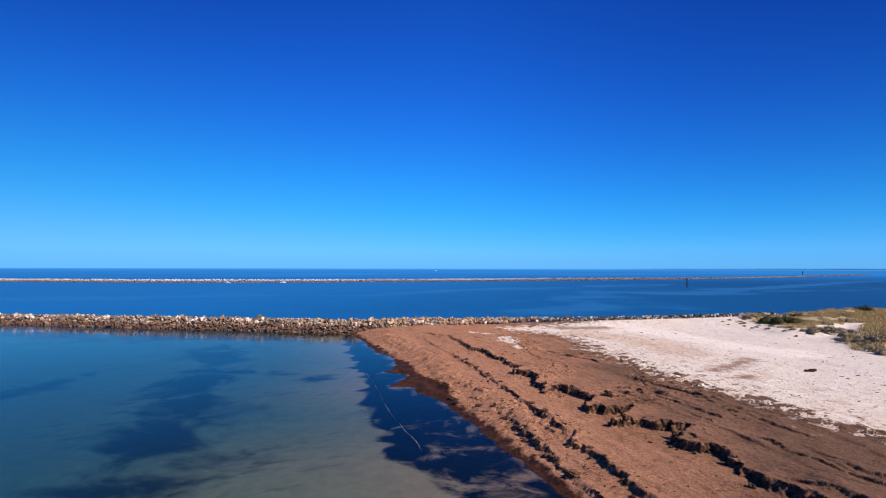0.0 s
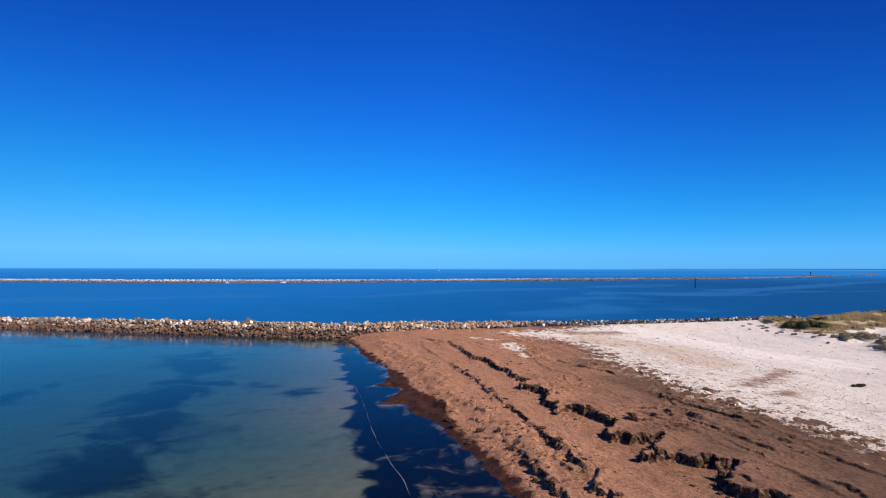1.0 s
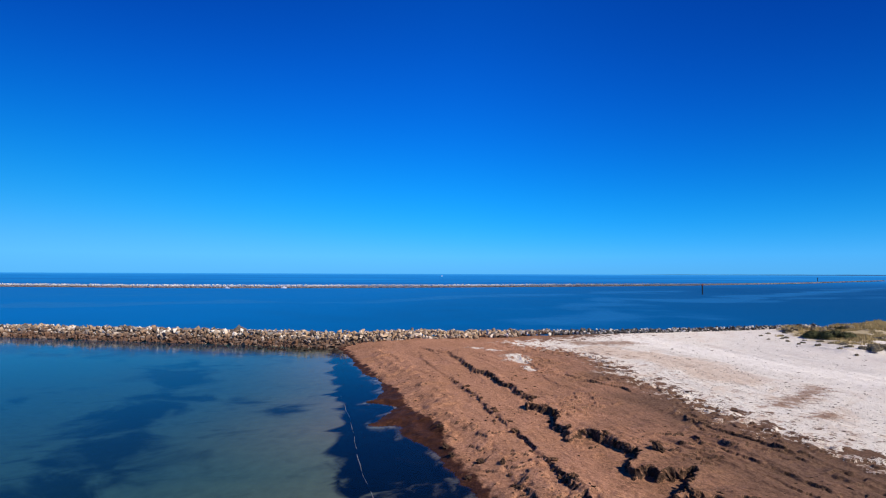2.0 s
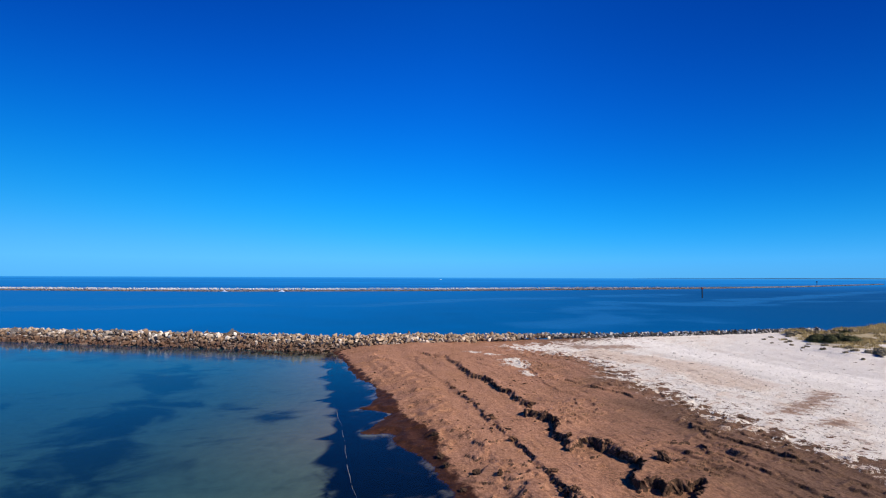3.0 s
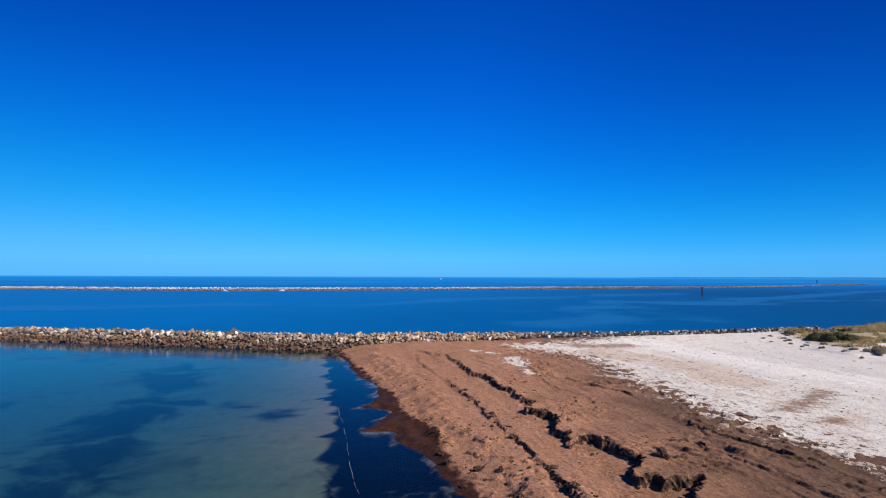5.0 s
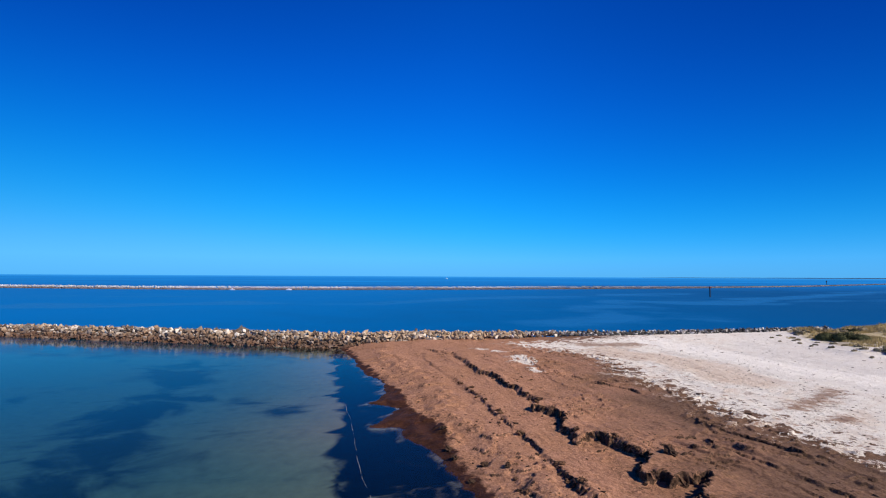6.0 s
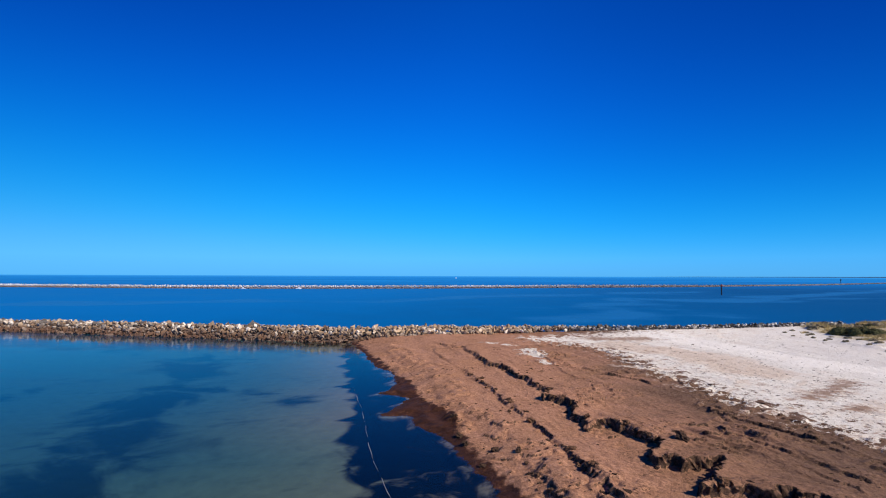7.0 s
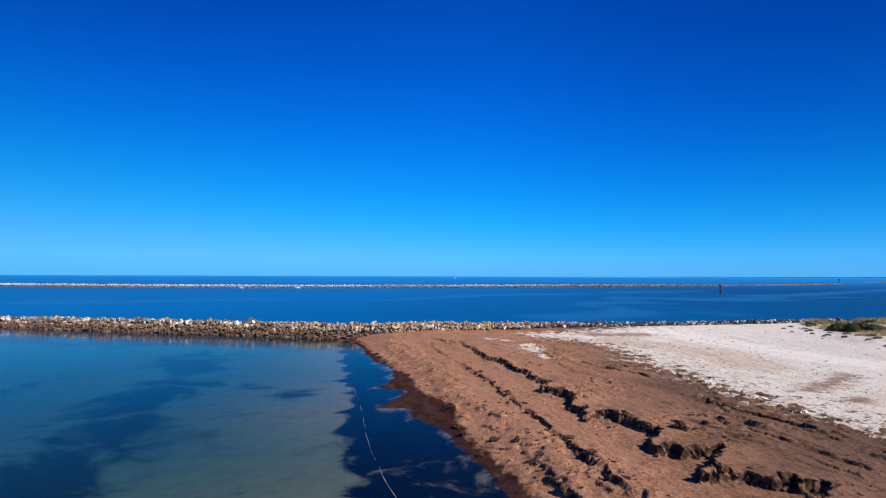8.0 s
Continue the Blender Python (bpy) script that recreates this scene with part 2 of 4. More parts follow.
def sea_material():
    """Deep water under a light breeze; slicks lie smoother and paler."""
    s = Surface("sea_water")
    s.t.nodes.remove(s.b)
    wind = s.noise(1.0, 5, 0.55, s.coord((0.013, 0.016, 1), radians(14)), 2.0)
    fine = s.noise(1.0, 4, 0.6, s.coord((0.03, 0.16, 1), radians(4)), 0.4)
    nrm = s.bump(s.noise(1.4, 4, 0.6, s.coord((0.6, 1.3, 1), radians(10))), 0.25, 0.2)
    slick = s.span(s.math("MULTIPLY_ADD", fine, 0.22, wind), 0.51, 0.76)
    place = s.n("ShaderNodeSeparateXYZ", {0: s.n("ShaderNodeNewGeometry").outputs["Position"]}).outputs
    # vignette put into the sea's colour: darker to the east and close in
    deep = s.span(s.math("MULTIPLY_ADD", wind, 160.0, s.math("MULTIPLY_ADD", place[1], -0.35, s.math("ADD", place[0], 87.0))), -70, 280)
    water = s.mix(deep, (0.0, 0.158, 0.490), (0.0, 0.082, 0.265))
    # distance haze painted into the water, paler beyond the outer breakwater to the horizon
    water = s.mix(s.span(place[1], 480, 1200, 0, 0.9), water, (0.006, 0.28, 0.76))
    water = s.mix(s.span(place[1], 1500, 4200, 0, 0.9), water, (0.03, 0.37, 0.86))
    lanes = s.noise(1.0, 5, 0.6, s.coord((0.0016, 0.010, 1), radians(3)), 0.8)
    water = s.mix(s.math("MULTIPLY", s.span(lanes, 0.40, 0.62, 0, 0.7), s.math("MULTIPLY", s.span(place[1], 480, 700), s.span(place[1], 1500, 3400, 1.0, 0.1))), water, (0.0, 0.135, 0.46))
    slick = s.math("MULTIPLY_ADD", slick, s.span(place[1], 230, 370, 0.04, 0.2), s.span(s.math("MULTIPLY_ADD", s.noise(0.035, 7, 0.68, None, 1.2), 0.9, s.math("ADD", s.attr("slick"), -0.45)), 0.16, 0.74, 0, 0.60))
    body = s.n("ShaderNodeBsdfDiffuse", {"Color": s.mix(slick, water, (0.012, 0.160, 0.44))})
    gloss = s.n("ShaderNodeBsdfGlossy", {"Color": (1, 1, 1, 1), "Roughness": s.math("MULTIPLY_ADD", slick, -0.12, 0.34), "Normal": nrm})
    fres = s.n("ShaderNodeFresnel", {"IOR": 1.333, "Normal": nrm}).outputs[0]
    cap = s.math("MULTIPLY", s.math("POWER", fres, 3.0), s.math("MULTIPLY_ADD", slick, 0.12, 0.08))
    top = s.n("ShaderNodeMixShader", {0: cap, 1: body.outputs[0], 2: gloss.outputs[0]})
    s.t.links.new(top.outputs[0], s.out.inputs["Surface"])
    return s.m


def rock_material(name, island=False, far=False):
    s = Surface(name)
    rnd = s.n("ShaderNodeNewGeometry").outputs["Random Per Island"] if island else s.n("ShaderNodeObjectInfo").outputs["Random"]
    z = s.n("ShaderNodeSeparateXYZ", {0: s.n("ShaderNodeNewGeometry").outputs["Position"]}).outputs[2]
    grain = s.noise(3.0, 6, 0.65)
    veins = s.noise(0.9, 4, 0.6, None, 0.8)
    base = s.ramp(rnd, [(0.0, (0.05, 0.047, 0.045)), (0.2, (0.25, 0.16, 0.10)), (0.38, (0.43, 0.31, 0.20)), (0.54, (0.075, 0.075, 0.078)), (0.66, (0.36, 0.34, 0.31)), (0.80, (0.58, 0.45, 0.31)), (0.90, (0.86, 0.81, 0.72))])
    base = s.mix(s.span(veins, 0.5, 0.75, 0, 0.45), base, (0.24, 0.15, 0.095))
    base = s.mix(s.span(grain, 0.45, 0.75, 0, 0.4), base, (0.48, 0.40, 0.33))
    base = s.mix(s.span(s.noise(1.7, 5, 0.7, None, 0.4), 0.54, 0.68, 0, 0.6), base, (0.085, 0.07, 0.058))
    if not far:
        x = s.n("ShaderNodeSeparateXYZ", {0: s.n("ShaderNodeNewGeometry").outputs["Position"]}).outputs[0]
        fresh = s.math("MULTIPLY", s.span(s.math("MULTIPLY_ADD", veins, 20.0, x), -32, -8), s.span(x, 8, 26, 1.0, 0.0))
        base = s.mix(s.math("MULTIPLY", fresh, 0.32), base, (0.62, 0.44, 0.27))
        base = s.mix(s.span(x, 14, 36, 0, 0.85), base, s.ramp(rnd, [(0.35, (0.028, 0.036, 0.04)), (0.6, (0.11, 0.12, 0.122)), (0.72, (0.50, 0.49, 0.46)), (0.9, (0.72, 0.70, 0.66))]))
    if far:
        east = s.n("ShaderNodeSeparateXYZ", {0: s.n("ShaderNodeNewGeometry").outputs["Position"]}).outputs[0]
        base = s.mix(0.78, base, (0.35, 0.37, 0.40))
        base = s.mix(s.span(s.math("ADD", z, s.math("MULTIPLY_ADD", rnd, 1.6, -0.8)), 1.2, 2.2, 0, 0.9), base, s.mix(s.math("MULTIPLY", s.span(s.noise(0.006, 3), 0.36, 0.52), s.span(east, -60, 260, 1.0, 0.15)), (0.33, 0.34, 0.35), (0.72, 0.74, 0.76)))
    tide = s.math("ADD", z, s.math("MULTIPLY_ADD", veins, 0.9, -0.45))
    base = s.mix(s.span(tide, 0.6, 2.2, 0.88, 0.0), base, (0.11, 0.056, 0.034))
    return s.finish(base, s.span(tide, 0.1, 0.6, 0.4, 0.88), s.bump(grain, 0.9, 0.14), 0.3)


def plain_material(name, color, rough=0.6, vary=0.25, scale=4.0, metal=0.0):
    s = Surface(name)
    n1, n2 = s.noise(scale, 5, 0.6), s.noise(scale * 0.15, 3)
    dark = tuple(c * (1 - vary) for c in color)
    lite = tuple(min(1, c * (1 + vary)) for c in color)
    c = s.mix(s.math("MULTIPLY_ADD", n2, 0.4, s.math("MULTIPLY", n1, 0.6)), dark, lite)
    s.b.inputs["Metallic"].default_value = metal
    return s.finish(c, rough, s.bump(n1, 0.3, 0.02))


def leaf_material(name, low, high):
    s = Surface(name)
    rnd = s.n("ShaderNodeNewGeometry").outputs["Random Per Island"]
    c = s.mix(rnd, low, high)
    c = s.mix(s.span(s.noise(0.5, 3), 0.35, 0.7, 0, 0.5), c, tuple((a + b) * 0.35 for a, b in zip(low, high)))
    return s.finish(c, 0.75, None, 0.2)


GROUND = ground_material()
LAGOON = lagoon_material()
SEA = sea_material()
ROCK = rock_material("breakwater_rock")
ROCK_JOINED = rock_material("breakwater_rock_joined", True)
ROCK_FAR = rock_material("weathered_far_rock", True, True)
RUBBLE = plain_material("dark_rubble", (0.10, 0.075, 0.058), 0.9, 0.5, 1.5)
RUBBLE_FAR = plain_material("grey_rubble", (0.22, 0.23, 0.25), 0.9, 0.4, 0.8)
BLOCK = plain_material("dry_wrack_block", (0.12, 0.064, 0.036), 0.95, 0.6, 3.0)
CLOD = plain_material("matted_seagrass", (0.06, 0.034, 0.021), 0.95, 0.5, 3.0)
STEEL_DARK = plain_material("tarred_steel", (0.03, 0.028, 0.03), 0.6)
RED_PAINT = plain_material("weathered_red_paint", (0.33, 0.04, 0.035), 0.5)
WHITE_GEL = plain_material("white_gelcoat", (0.78, 0.79, 0.80), 0.3, 0.06)
GLASS_DARK = plain_material("dark_glazing", (0.02, 0.03, 0.04), 0.1)
FOAM = plain_material("sea_foam", (0.36, 0.35, 0.34), 0.8, 0.2, 8.0)
# the far coast's blue haze is put into its base colour
LAND_FAR = plain_material("hazy_far_coast", (0.014, 0.045, 0.095), 0.95, 0.3, 0.02)
TWIG = plain_material("grey_branch", (0.17, 0.14, 0.115), 0.9, 0.3)
LEAF_GREEN = leaf_material("saltbush_leaf", (0.042, 0.052, 0.020), (0.105, 0.112, 0.045))
LEAF_GREY = leaf_material("grey_shrub_leaf", (0.20, 0.175, 0.11), (0.42, 0.36, 0.24))
GRASS = leaf_material("dry_dune_grass", (0.36, 0.295, 0.13), (0.66, 0.53, 0.27))


# ---- noise and plan geometry ----
def lattice(ix, iy, seed):
    h = (ix.astype(np.int64) * 374761393 + iy.astype(np.int64) * 668265263 + seed * 974634777) & 0x7FFFFFFF
    h = ((h ^ (h >> 13)) * 1274126177) & 0x7FFFFFFF
    return ((h ^ (h >> 16)) & 0xFFFF) / 32767.5 - 1.0


def vnoise(x, y, seed=0):
    ix, iy = np.floor(x), np.floor(y)
    fx, fy = x - ix, y - iy
    fx, fy = fx * fx * (3 - 2 * fx), fy * fy * (3 - 2 * fy)
    a = lattice(ix, iy, seed) * (1 - fx) + lattice(ix + 1, iy, seed) * fx
    b = lattice(ix, iy + 1, seed) * (1 - fx) + lattice(ix + 1, iy + 1, seed) * fx
    return a * (1 - fy) + b * fy


def fractal(x, y, seed=0, octaves=4):
    total, amp = 0.0, 0.5
    for k in range(octaves):
        c, n = math.cos(0.6 + 1.1 * k) * 2 ** k, math.sin(0.6 + 1.1 * k) * 2 ** k
        total = total + amp * vnoise(x * c - y * n + 13.7 * k, x * n + y * c, seed + 17 * k)
        amp *= 0.5
    return total


def line_distance(x, y, line):
    best = np.full(x.shape, 1e9)
    for (ax, ay), (bx, by) in zip(line, line[1:]):
        dx, dy = bx - ax, by - ay
        f = np.clip(((x - ax) * dx + (y - ay) * dy) / (dx * dx + dy * dy), 0, 1)
        best = np.minimum(best, np.hypot(x - ax - f * dx, y - ay - f * dy))
    return best


def inside(x, y, poly):
    hit = np.zeros(x.shape, bool)
    for (ax, ay), (bx, by) in zip(poly, poly[1:] + poly[:1]):
        if ay != by:
            hit ^= ((ay > y) != (by > y)) & (x < (bx - ax) * (y - ay) / (by - ay) + ax)
    return hit


def signed(x, y, line, closing):
    d = line_distance(x, y, line)
    return np.where(inside(x, y, line + closing), d, -d)


def smooth(v, lo, hi):
    f = np.clip((v - lo) / (hi - lo), 0, 1)
    return f * f * (3 - 2 * f)


# the waterline, the erosion scarps in the wrack bank and the sand's edge, in plan
SHORE = [(-24, 119), (-21.5, 114), (-19.3, 109), (-14.6, 96.5), (-10.8, 86.8), (-7.4, 81.2), (-6.5, 76.6), (-6.6, 72.8), (-7.7, 71), (-5.6, 70.4), (-3.7, 69.2), (-4.2, 67.1), (-5.3, 65), (-6.0, 62.2), (-4.6, 61.2),
         (-3.4, 61.8), (-2.1, 59.6), (-1.0, 57), (0.9, 54.7), (2.0, 51.8), (2.9, 49.4), (4.1, 46.8), (5.0, 44.3), (5.6, 42.4), (6.3, 39.8), (7.2, 37.1), (8.1, 35.5), (9.0, 32.6), (10.4, 28), (13, 15), (20, -30), (60, -300), (400, -4900)]
# the high scarp steps back inland at every tongue that the waves have left standing
SCARP_A = [(-6.4, 109.1), (-1.3, 102.6), (1.3, 100.4), (3.0, 94.2), (4.1, 89.3), (5.1, 85.5), (5.9, 83.1), (7.0, 82.2), (7.9, 78.6), (8.6, 74.9), (9.5, 74.0), (10.1, 70.0), (10.7, 68.8), (11.5, 67.9), (10.1, 64.2), (11.4, 63.2),
           (12.2, 62.8), (12.5, 60.4), (11.9, 58.3), (12.5, 56.8), (12.4, 54.9), (13.2, 55.2), (14.3, 56.2), (15.0, 54.7), (15.6, 55.2), (15.8, 53.1), (16.4, 51.7), (17.1, 51.7), (16.2, 50.0), (15.3, 48.3), (15.2, 47.0), (15.8, 47.4)]
SCARP_A += [(16.6, 47.8), (16.8, 46.6), (17.9, 47.0), (19.5, 47.3), (18.5, 46.0), (17.4, 44.2), (16.4, 42.9), (17.3, 42.9), (18.5, 42.9), (19.3, 42.3), (20.1, 42.2), (20.5, 42.8), (21.0, 42.6), (21.1, 41.6), (22.2, 41.8), (20.6, 39.8),
            (19.5, 38.3), (20.0, 37.5), (20.7, 37.2), (20.9, 36.6), (22.0, 36.8), (22.5, 36.2), (22.0, 34.9), (21.4, 34.3), (22.1, 34.0), (21.8, 32.8), (22.3, 31.5), (22.2, 30.3), (22.9, 29.4), (23.6, 27.7), (26, 22), (33, 5)]
SCARP_B = [(-4.2, 104.3), (-3.2, 95.6), (-1.5, 89.6), (0.4, 84.5), (1.7, 80.8), (3.0, 76.8), (4.2, 72.5), (5.4, 69.4), (5.9, 65.7), (6.8, 62.6), (7.3, 60.4), (8.2, 57.2), (8.9, 55.3), (9.2, 52.6), (9.6, 50.9), (9.9, 49.6), (10.1, 47.9), (10.6, 46.4),
           (10.6, 45.1), (11.1, 44.3), (11.1, 42.6), (11.6, 41.2), (12.6, 41.0), (11.5, 39.2), (11.2, 38.2), (11.9, 37.9), (12.4, 38.3), (12.3, 36.6), (12.9, 35.5), (13.1, 34.2), (13.4, 32.8), (13.7, 30.8), (14.1, 28.6), (18, 15)]
SCARP_D = [(10.8, 102), (12.9, 95.5), (14.0, 88), (14.4, 80), (15.6, 73)]
SCARP_C = [(6.1, 51.7), (6.7, 50.6), (6.8, 49.4), (6.6, 48.3), (7.1, 47.2), (7.4, 45.7), (7.8, 44.4), (8.1, 43.1), (8.5, 41.5), (8.9, 40.0), (9.3, 38.7), (9.7, 37.1), (9.7, 35.5), (10.3, 33.6), (10.9, 31.7), (13.4, 18)]
# low ledges left by older tides higher up the bank
LEDGES = [[(26.4, 39.6), (27.2, 37.7), (27.1, 35.4), (27.8, 34.3), (28.2, 32.7), (28.4, 31.6), (29.6, 28.5)],
          [(29.0, 35), (29.4, 33.2), (29.5, 32.1), (30.2, 31.2), (31.4, 28.5)],
          [(23.3, 31.8), (23.9, 30.6), (24.7, 29.7), (25.4, 29.3), (25.4, 28.2), (26.2, 26)],
          [(20.2, 40.2), (20.9, 39.2), (21.3, 38.2), (22.2, 37.4)],
          [(24.2, 63), (25.1, 59.5), (26.1, 56), (27.9, 53.6), (29.2, 50.4)],
          [(22.6, 56), (24.0, 51.6), (25.4, 48.6), (26.2, 45.0), (27.6, 42.2)],
          [(18.4, 78.6), (19.6, 76.9), (22.8, 73.5), (23.6, 70.8)],
          [(23.8, 47.6), (24.6, 44.6), (25.4, 41.5)], [(29.6, 45.2), (30.3, 42.0), (31.6, 38.4)]]
WET_EDGE = [(-19.8, 112), (-16.7, 105), (-13.0, 95.1), (-8.1, 83.1), (-6.0, 79.1), (-3.5, 72.6), (-2.4, 67.6), (-1.2, 64.4), (0.2, 63.2), (1.3, 60.0), (2.0, 55.8), (3.4, 51.4), (4.6, 48.8), (5.7, 45.8), (6.6, 43), (7.4, 40), (8.4, 37), (9.4, 34.3), (10.7, 30), (16, 10), (24, -30)]
SAND_EDGE = [(40, 124), (33, 118.3), (24, 114.2), (14, 111), (13.5, 109.6), (21.5, 104.6), (25.6, 98), (26.6, 89), (26.2, 83), (28.2, 76), (29.3, 69.5), (29.4, 65), (30.8, 61.2), (31.2, 57.6), (32.4, 54.4), (34.2, 51.2), (35.6, 47.6), (37.3, 42), (42.5, 32), (54, 10), (70, -40), (160, -300)]
BAND_EDGE = [(-25, 117), (-20.8, 104), (-15.6, 84), (-12.3, 72), (-10.1, 63.5), (-8.6, 58), (-7.5, 53), (-6.4, 49.5), (-4.8, 46), (-4.3, 42), (-2.6, 39.3), (-0.6, 36), (1, 32), (4, 20), (12, -30)]
WEED_LINE = [(-47, 104), (-40, 87), (-34.5, 71), (-31, 60), (-28.5, 51), (-25.5, 45.5), (-20.8, 40), (-19.8, 34), (-21, 24)]
VEG_EDGE = [(140, 40), (90, 62), (67.5, 76), (69, 82), (70.6, 88.6), (78, 97), (87, 106.5), (97, 117), (95, 118.5), (85, 109.5), (76, 100.5), (69.6, 99.6), (69.8, 106), (71.5, 113), (70.5, 119), (72.5, 128)]
BREAK_LINE = [(-400, 176), (-110, 132), (-23, 118.4), (11, 119.6), (30, 122.3), (50, 126.3), (75, 133.5), (100, 142), (150, 160), (400, 260), (4900, 2200)]


# paler, smoother lanes of water in the channel: course, half width, strength
SLICKS = [([(-190, 235), (-110, 262), (-45, 270), (12, 332), (104, 388), (190, 450)], 26, 0.9), ([(38, 172), (57, 200), (80, 262), (106, 312), (130, 298), (204, 352), (290, 424), (500, 600)], 26, 1.0),
          ([(84, 190), (90, 230), (106, 312)], 20, 0.6), ([(18, 218), (40, 226)], 14, 0.5), ([(-330, 300), (-210, 330), (-120, 350)], 22, 0.5), ([(160, 300), (240, 330), (330, 372)], 16, 0.6)]


def break_y(x):
    return np.interp(x, [p[0] for p in BREAK_LINE], [p[1] for p in BREAK_LINE])


def scarp(x, y, line, height, reach, seed, rough, tail=3.0, head=10.0, face=0.27):
    """An erosion step: a ragged steep face along the line, fading inland from its brink."""
    out = np.zeros(x.shape)
    xs, ys = [p[0] for p in line], [p[1] for p in line]
    near = (x > min(xs) - 2) & (x < max(xs) + 5 * reach) & (y > min(ys) - 1) & (y < max(ys) + 1)
    px, py = x[near], y[near]
    s = signed(px, py, line, [(4900, ys[-1]), (4900, ys[0])])
    s = s + rough * (0.75 * vnoise(px * 0.8, py * 0.8, seed) + 0.55 * vnoise(px * 2.0, py * 2.0, seed + 5) + 0.4 * vnoise(px * 4.3, py * 4.3, seed + 6))
    slump = 0.5 * smooth(fractal(px / 2.2, py / 2.2, seed + 13, 3), 0.05, 0.3)
    lift = height * np.clip(0.95 + 0.5 * fractal(px / 4.0, py / 4.0, seed + 9, 3), 0.55, 1.25)
    ends = smooth(py, ys[-1], ys[-1] + tail) * (1 - smooth(py, ys[0] - head, ys[0]))
    out[near] = lift * ends * smooth(s + 0.4 * slump, -0.37 * face, 0.63 * face + slump) * np.exp(-np.maximum(s, 0) / reach)
    return out


def ground_height(x, y):
    """Height of the beach, the dunes and the seabed."""
    d = signed(x, y, SHORE, [(4900, -4900), (4900, 4900), (-24, 4900)])
    d = d + (0.9 * fractal(x / 2.5, y / 2.5, 3, 5) + 0.35 * fractal(x * 1.3, y * 1.3, 7, 2)) * smooth(-np.abs(d), -6, -0.5)
    wob = fractal(x / 3.0, y / 6.0, 11, 4)
    land = 0.34 * smooth(d, 0, 1.5) + 0.56 * smooth(d, 1.8, 5.6) + 0.45 * smooth(d, 6, 30) + 0.25 * smooth(d, 30, 60)
    land = land + 0.02
    bank = smooth(d, 0.8, 3.0)
    ridges = fractal(d / 1.5 + 0.15 * x, y / 9.0, 21, 4)
    land = land + bank * (0.10 * wob + 0.13 * ridges + 0.035 * fractal(x * 1.6, y * 1.6, 31, 3))
    clumps = smooth(fractal(x / 1.7 + 0.3 * y, y / 1.5 - 0.2 * x, 33, 4), 0.04, 0.30) * smooth(d, 1.0, 2.2) * (1 - smooth(d, 5.5, 9.0)) * smooth(y, 36, 44)
    land = land + 0.22 * clumps
    land = land + scarp(x, y, SCARP_A, 0.80, 6.0, 41, 0.40, 3.0, 6.0) * (1 - 0.22 * smooth(y, 48, 58)) * (1 - 0.4 * smooth(y, 92, 100))
    land = land + scarp(x, y, SCARP_B, 0.42, 3.0, 51, 0.30, 3.0, 4.0) * (1 - 0.30 * smooth(y, 48, 56)) * (1 - 0.15 * smooth(y, 64, 84))
    land = land + scarp(x, y, SCARP_D, 0.14, 2.0, 57, 0.25)
    land = land + scarp(x, y, SCARP_C, 0.36, 2.2, 61, 0.28)
    for k, ledge in enumerate(LEDGES):
        land = land + scarp(x, y, ledge, 0.22, 0.9, 141 + 11 * k, 0.30, 1.2, 1.6, 0.12)
    upper = signed(x, y, SAND_EDGE, [(4900, -300), (4900, 2400), (40, 190)])
    land = land + 0.13 * (smooth(ridges + 0.10 * fractal(x / 2.6, y / 2.6, 23, 3), -0.08, 0.14) + smooth(fractal(d / 2.1 + 7.0, y / 14.0, 27, 3), -0.02, 0.16)) * np.clip(0.6 + 1.6 * fractal(x / 6, y / 6, 24, 2), 0, 1.2) * smooth(d, 12, 17) * (1 - smooth(upper, -3.0, 0.5)) * (1 - smooth(y, 50, 66))
    lumps = smooth(fractal(x / 0.9, y / 0.7, 35, 3), 0.02, 0.22) * np.maximum(smooth(fractal(x / 6, y / 6, 37, 3), -0.05, 0.2), smooth(upper, -5, -1.5))
    land = land + 0.18 * lumps * smooth(d, 8, 12) * (1 - smooth(upper, -0.5, 2.0)) * smooth(x, 8, 14)
    veg = signed(x, y, VEG_EDGE, [(4900, 2400), (4900, 40)])
    dune = smooth(veg, -6, 10) * (0.75 + 1.1 * fractal(x / 9.0, y / 9.0, 71, 3)) + 0.35 * smooth(veg, 4, 34)
    land = land + np.maximum(dune, 0) + 1.9 * np.exp(-((x - 93) ** 2 + (y - 92) ** 2) / 260) * smooth(veg, -3, 3) + 0.25 * smooth(x, 30, 60) * fractal(x / 14.0, y / 14.0, 75, 3)
    past = y - break_y(x)
    heap = smooth(-past, 17, 3.0) * smooth(x, -17, -3)
    land = land * (1 - heap) + np.maximum(land, 1.65 + 0.55 * smooth(x, 0, 42) + 0.15 * wob) * heap
    bed = -0.06 + 0.25 * np.maximum(d, -1.2) + 0.075 * np.maximum(d + 1.2, -18) * (d < -1.2) + 0.018 * np.maximum(d + 19, -60) * (d < -19)
    bed = bed * (1 - 0.5 * (1 - smooth(y, 36, 50)) * smooth(x, -30, -12))
    z = np.where(d > 0, land, bed)
    coast = smooth(-past, -3.5, 1.0)
    return z * coast + (-5.0) * (1 - coast), d


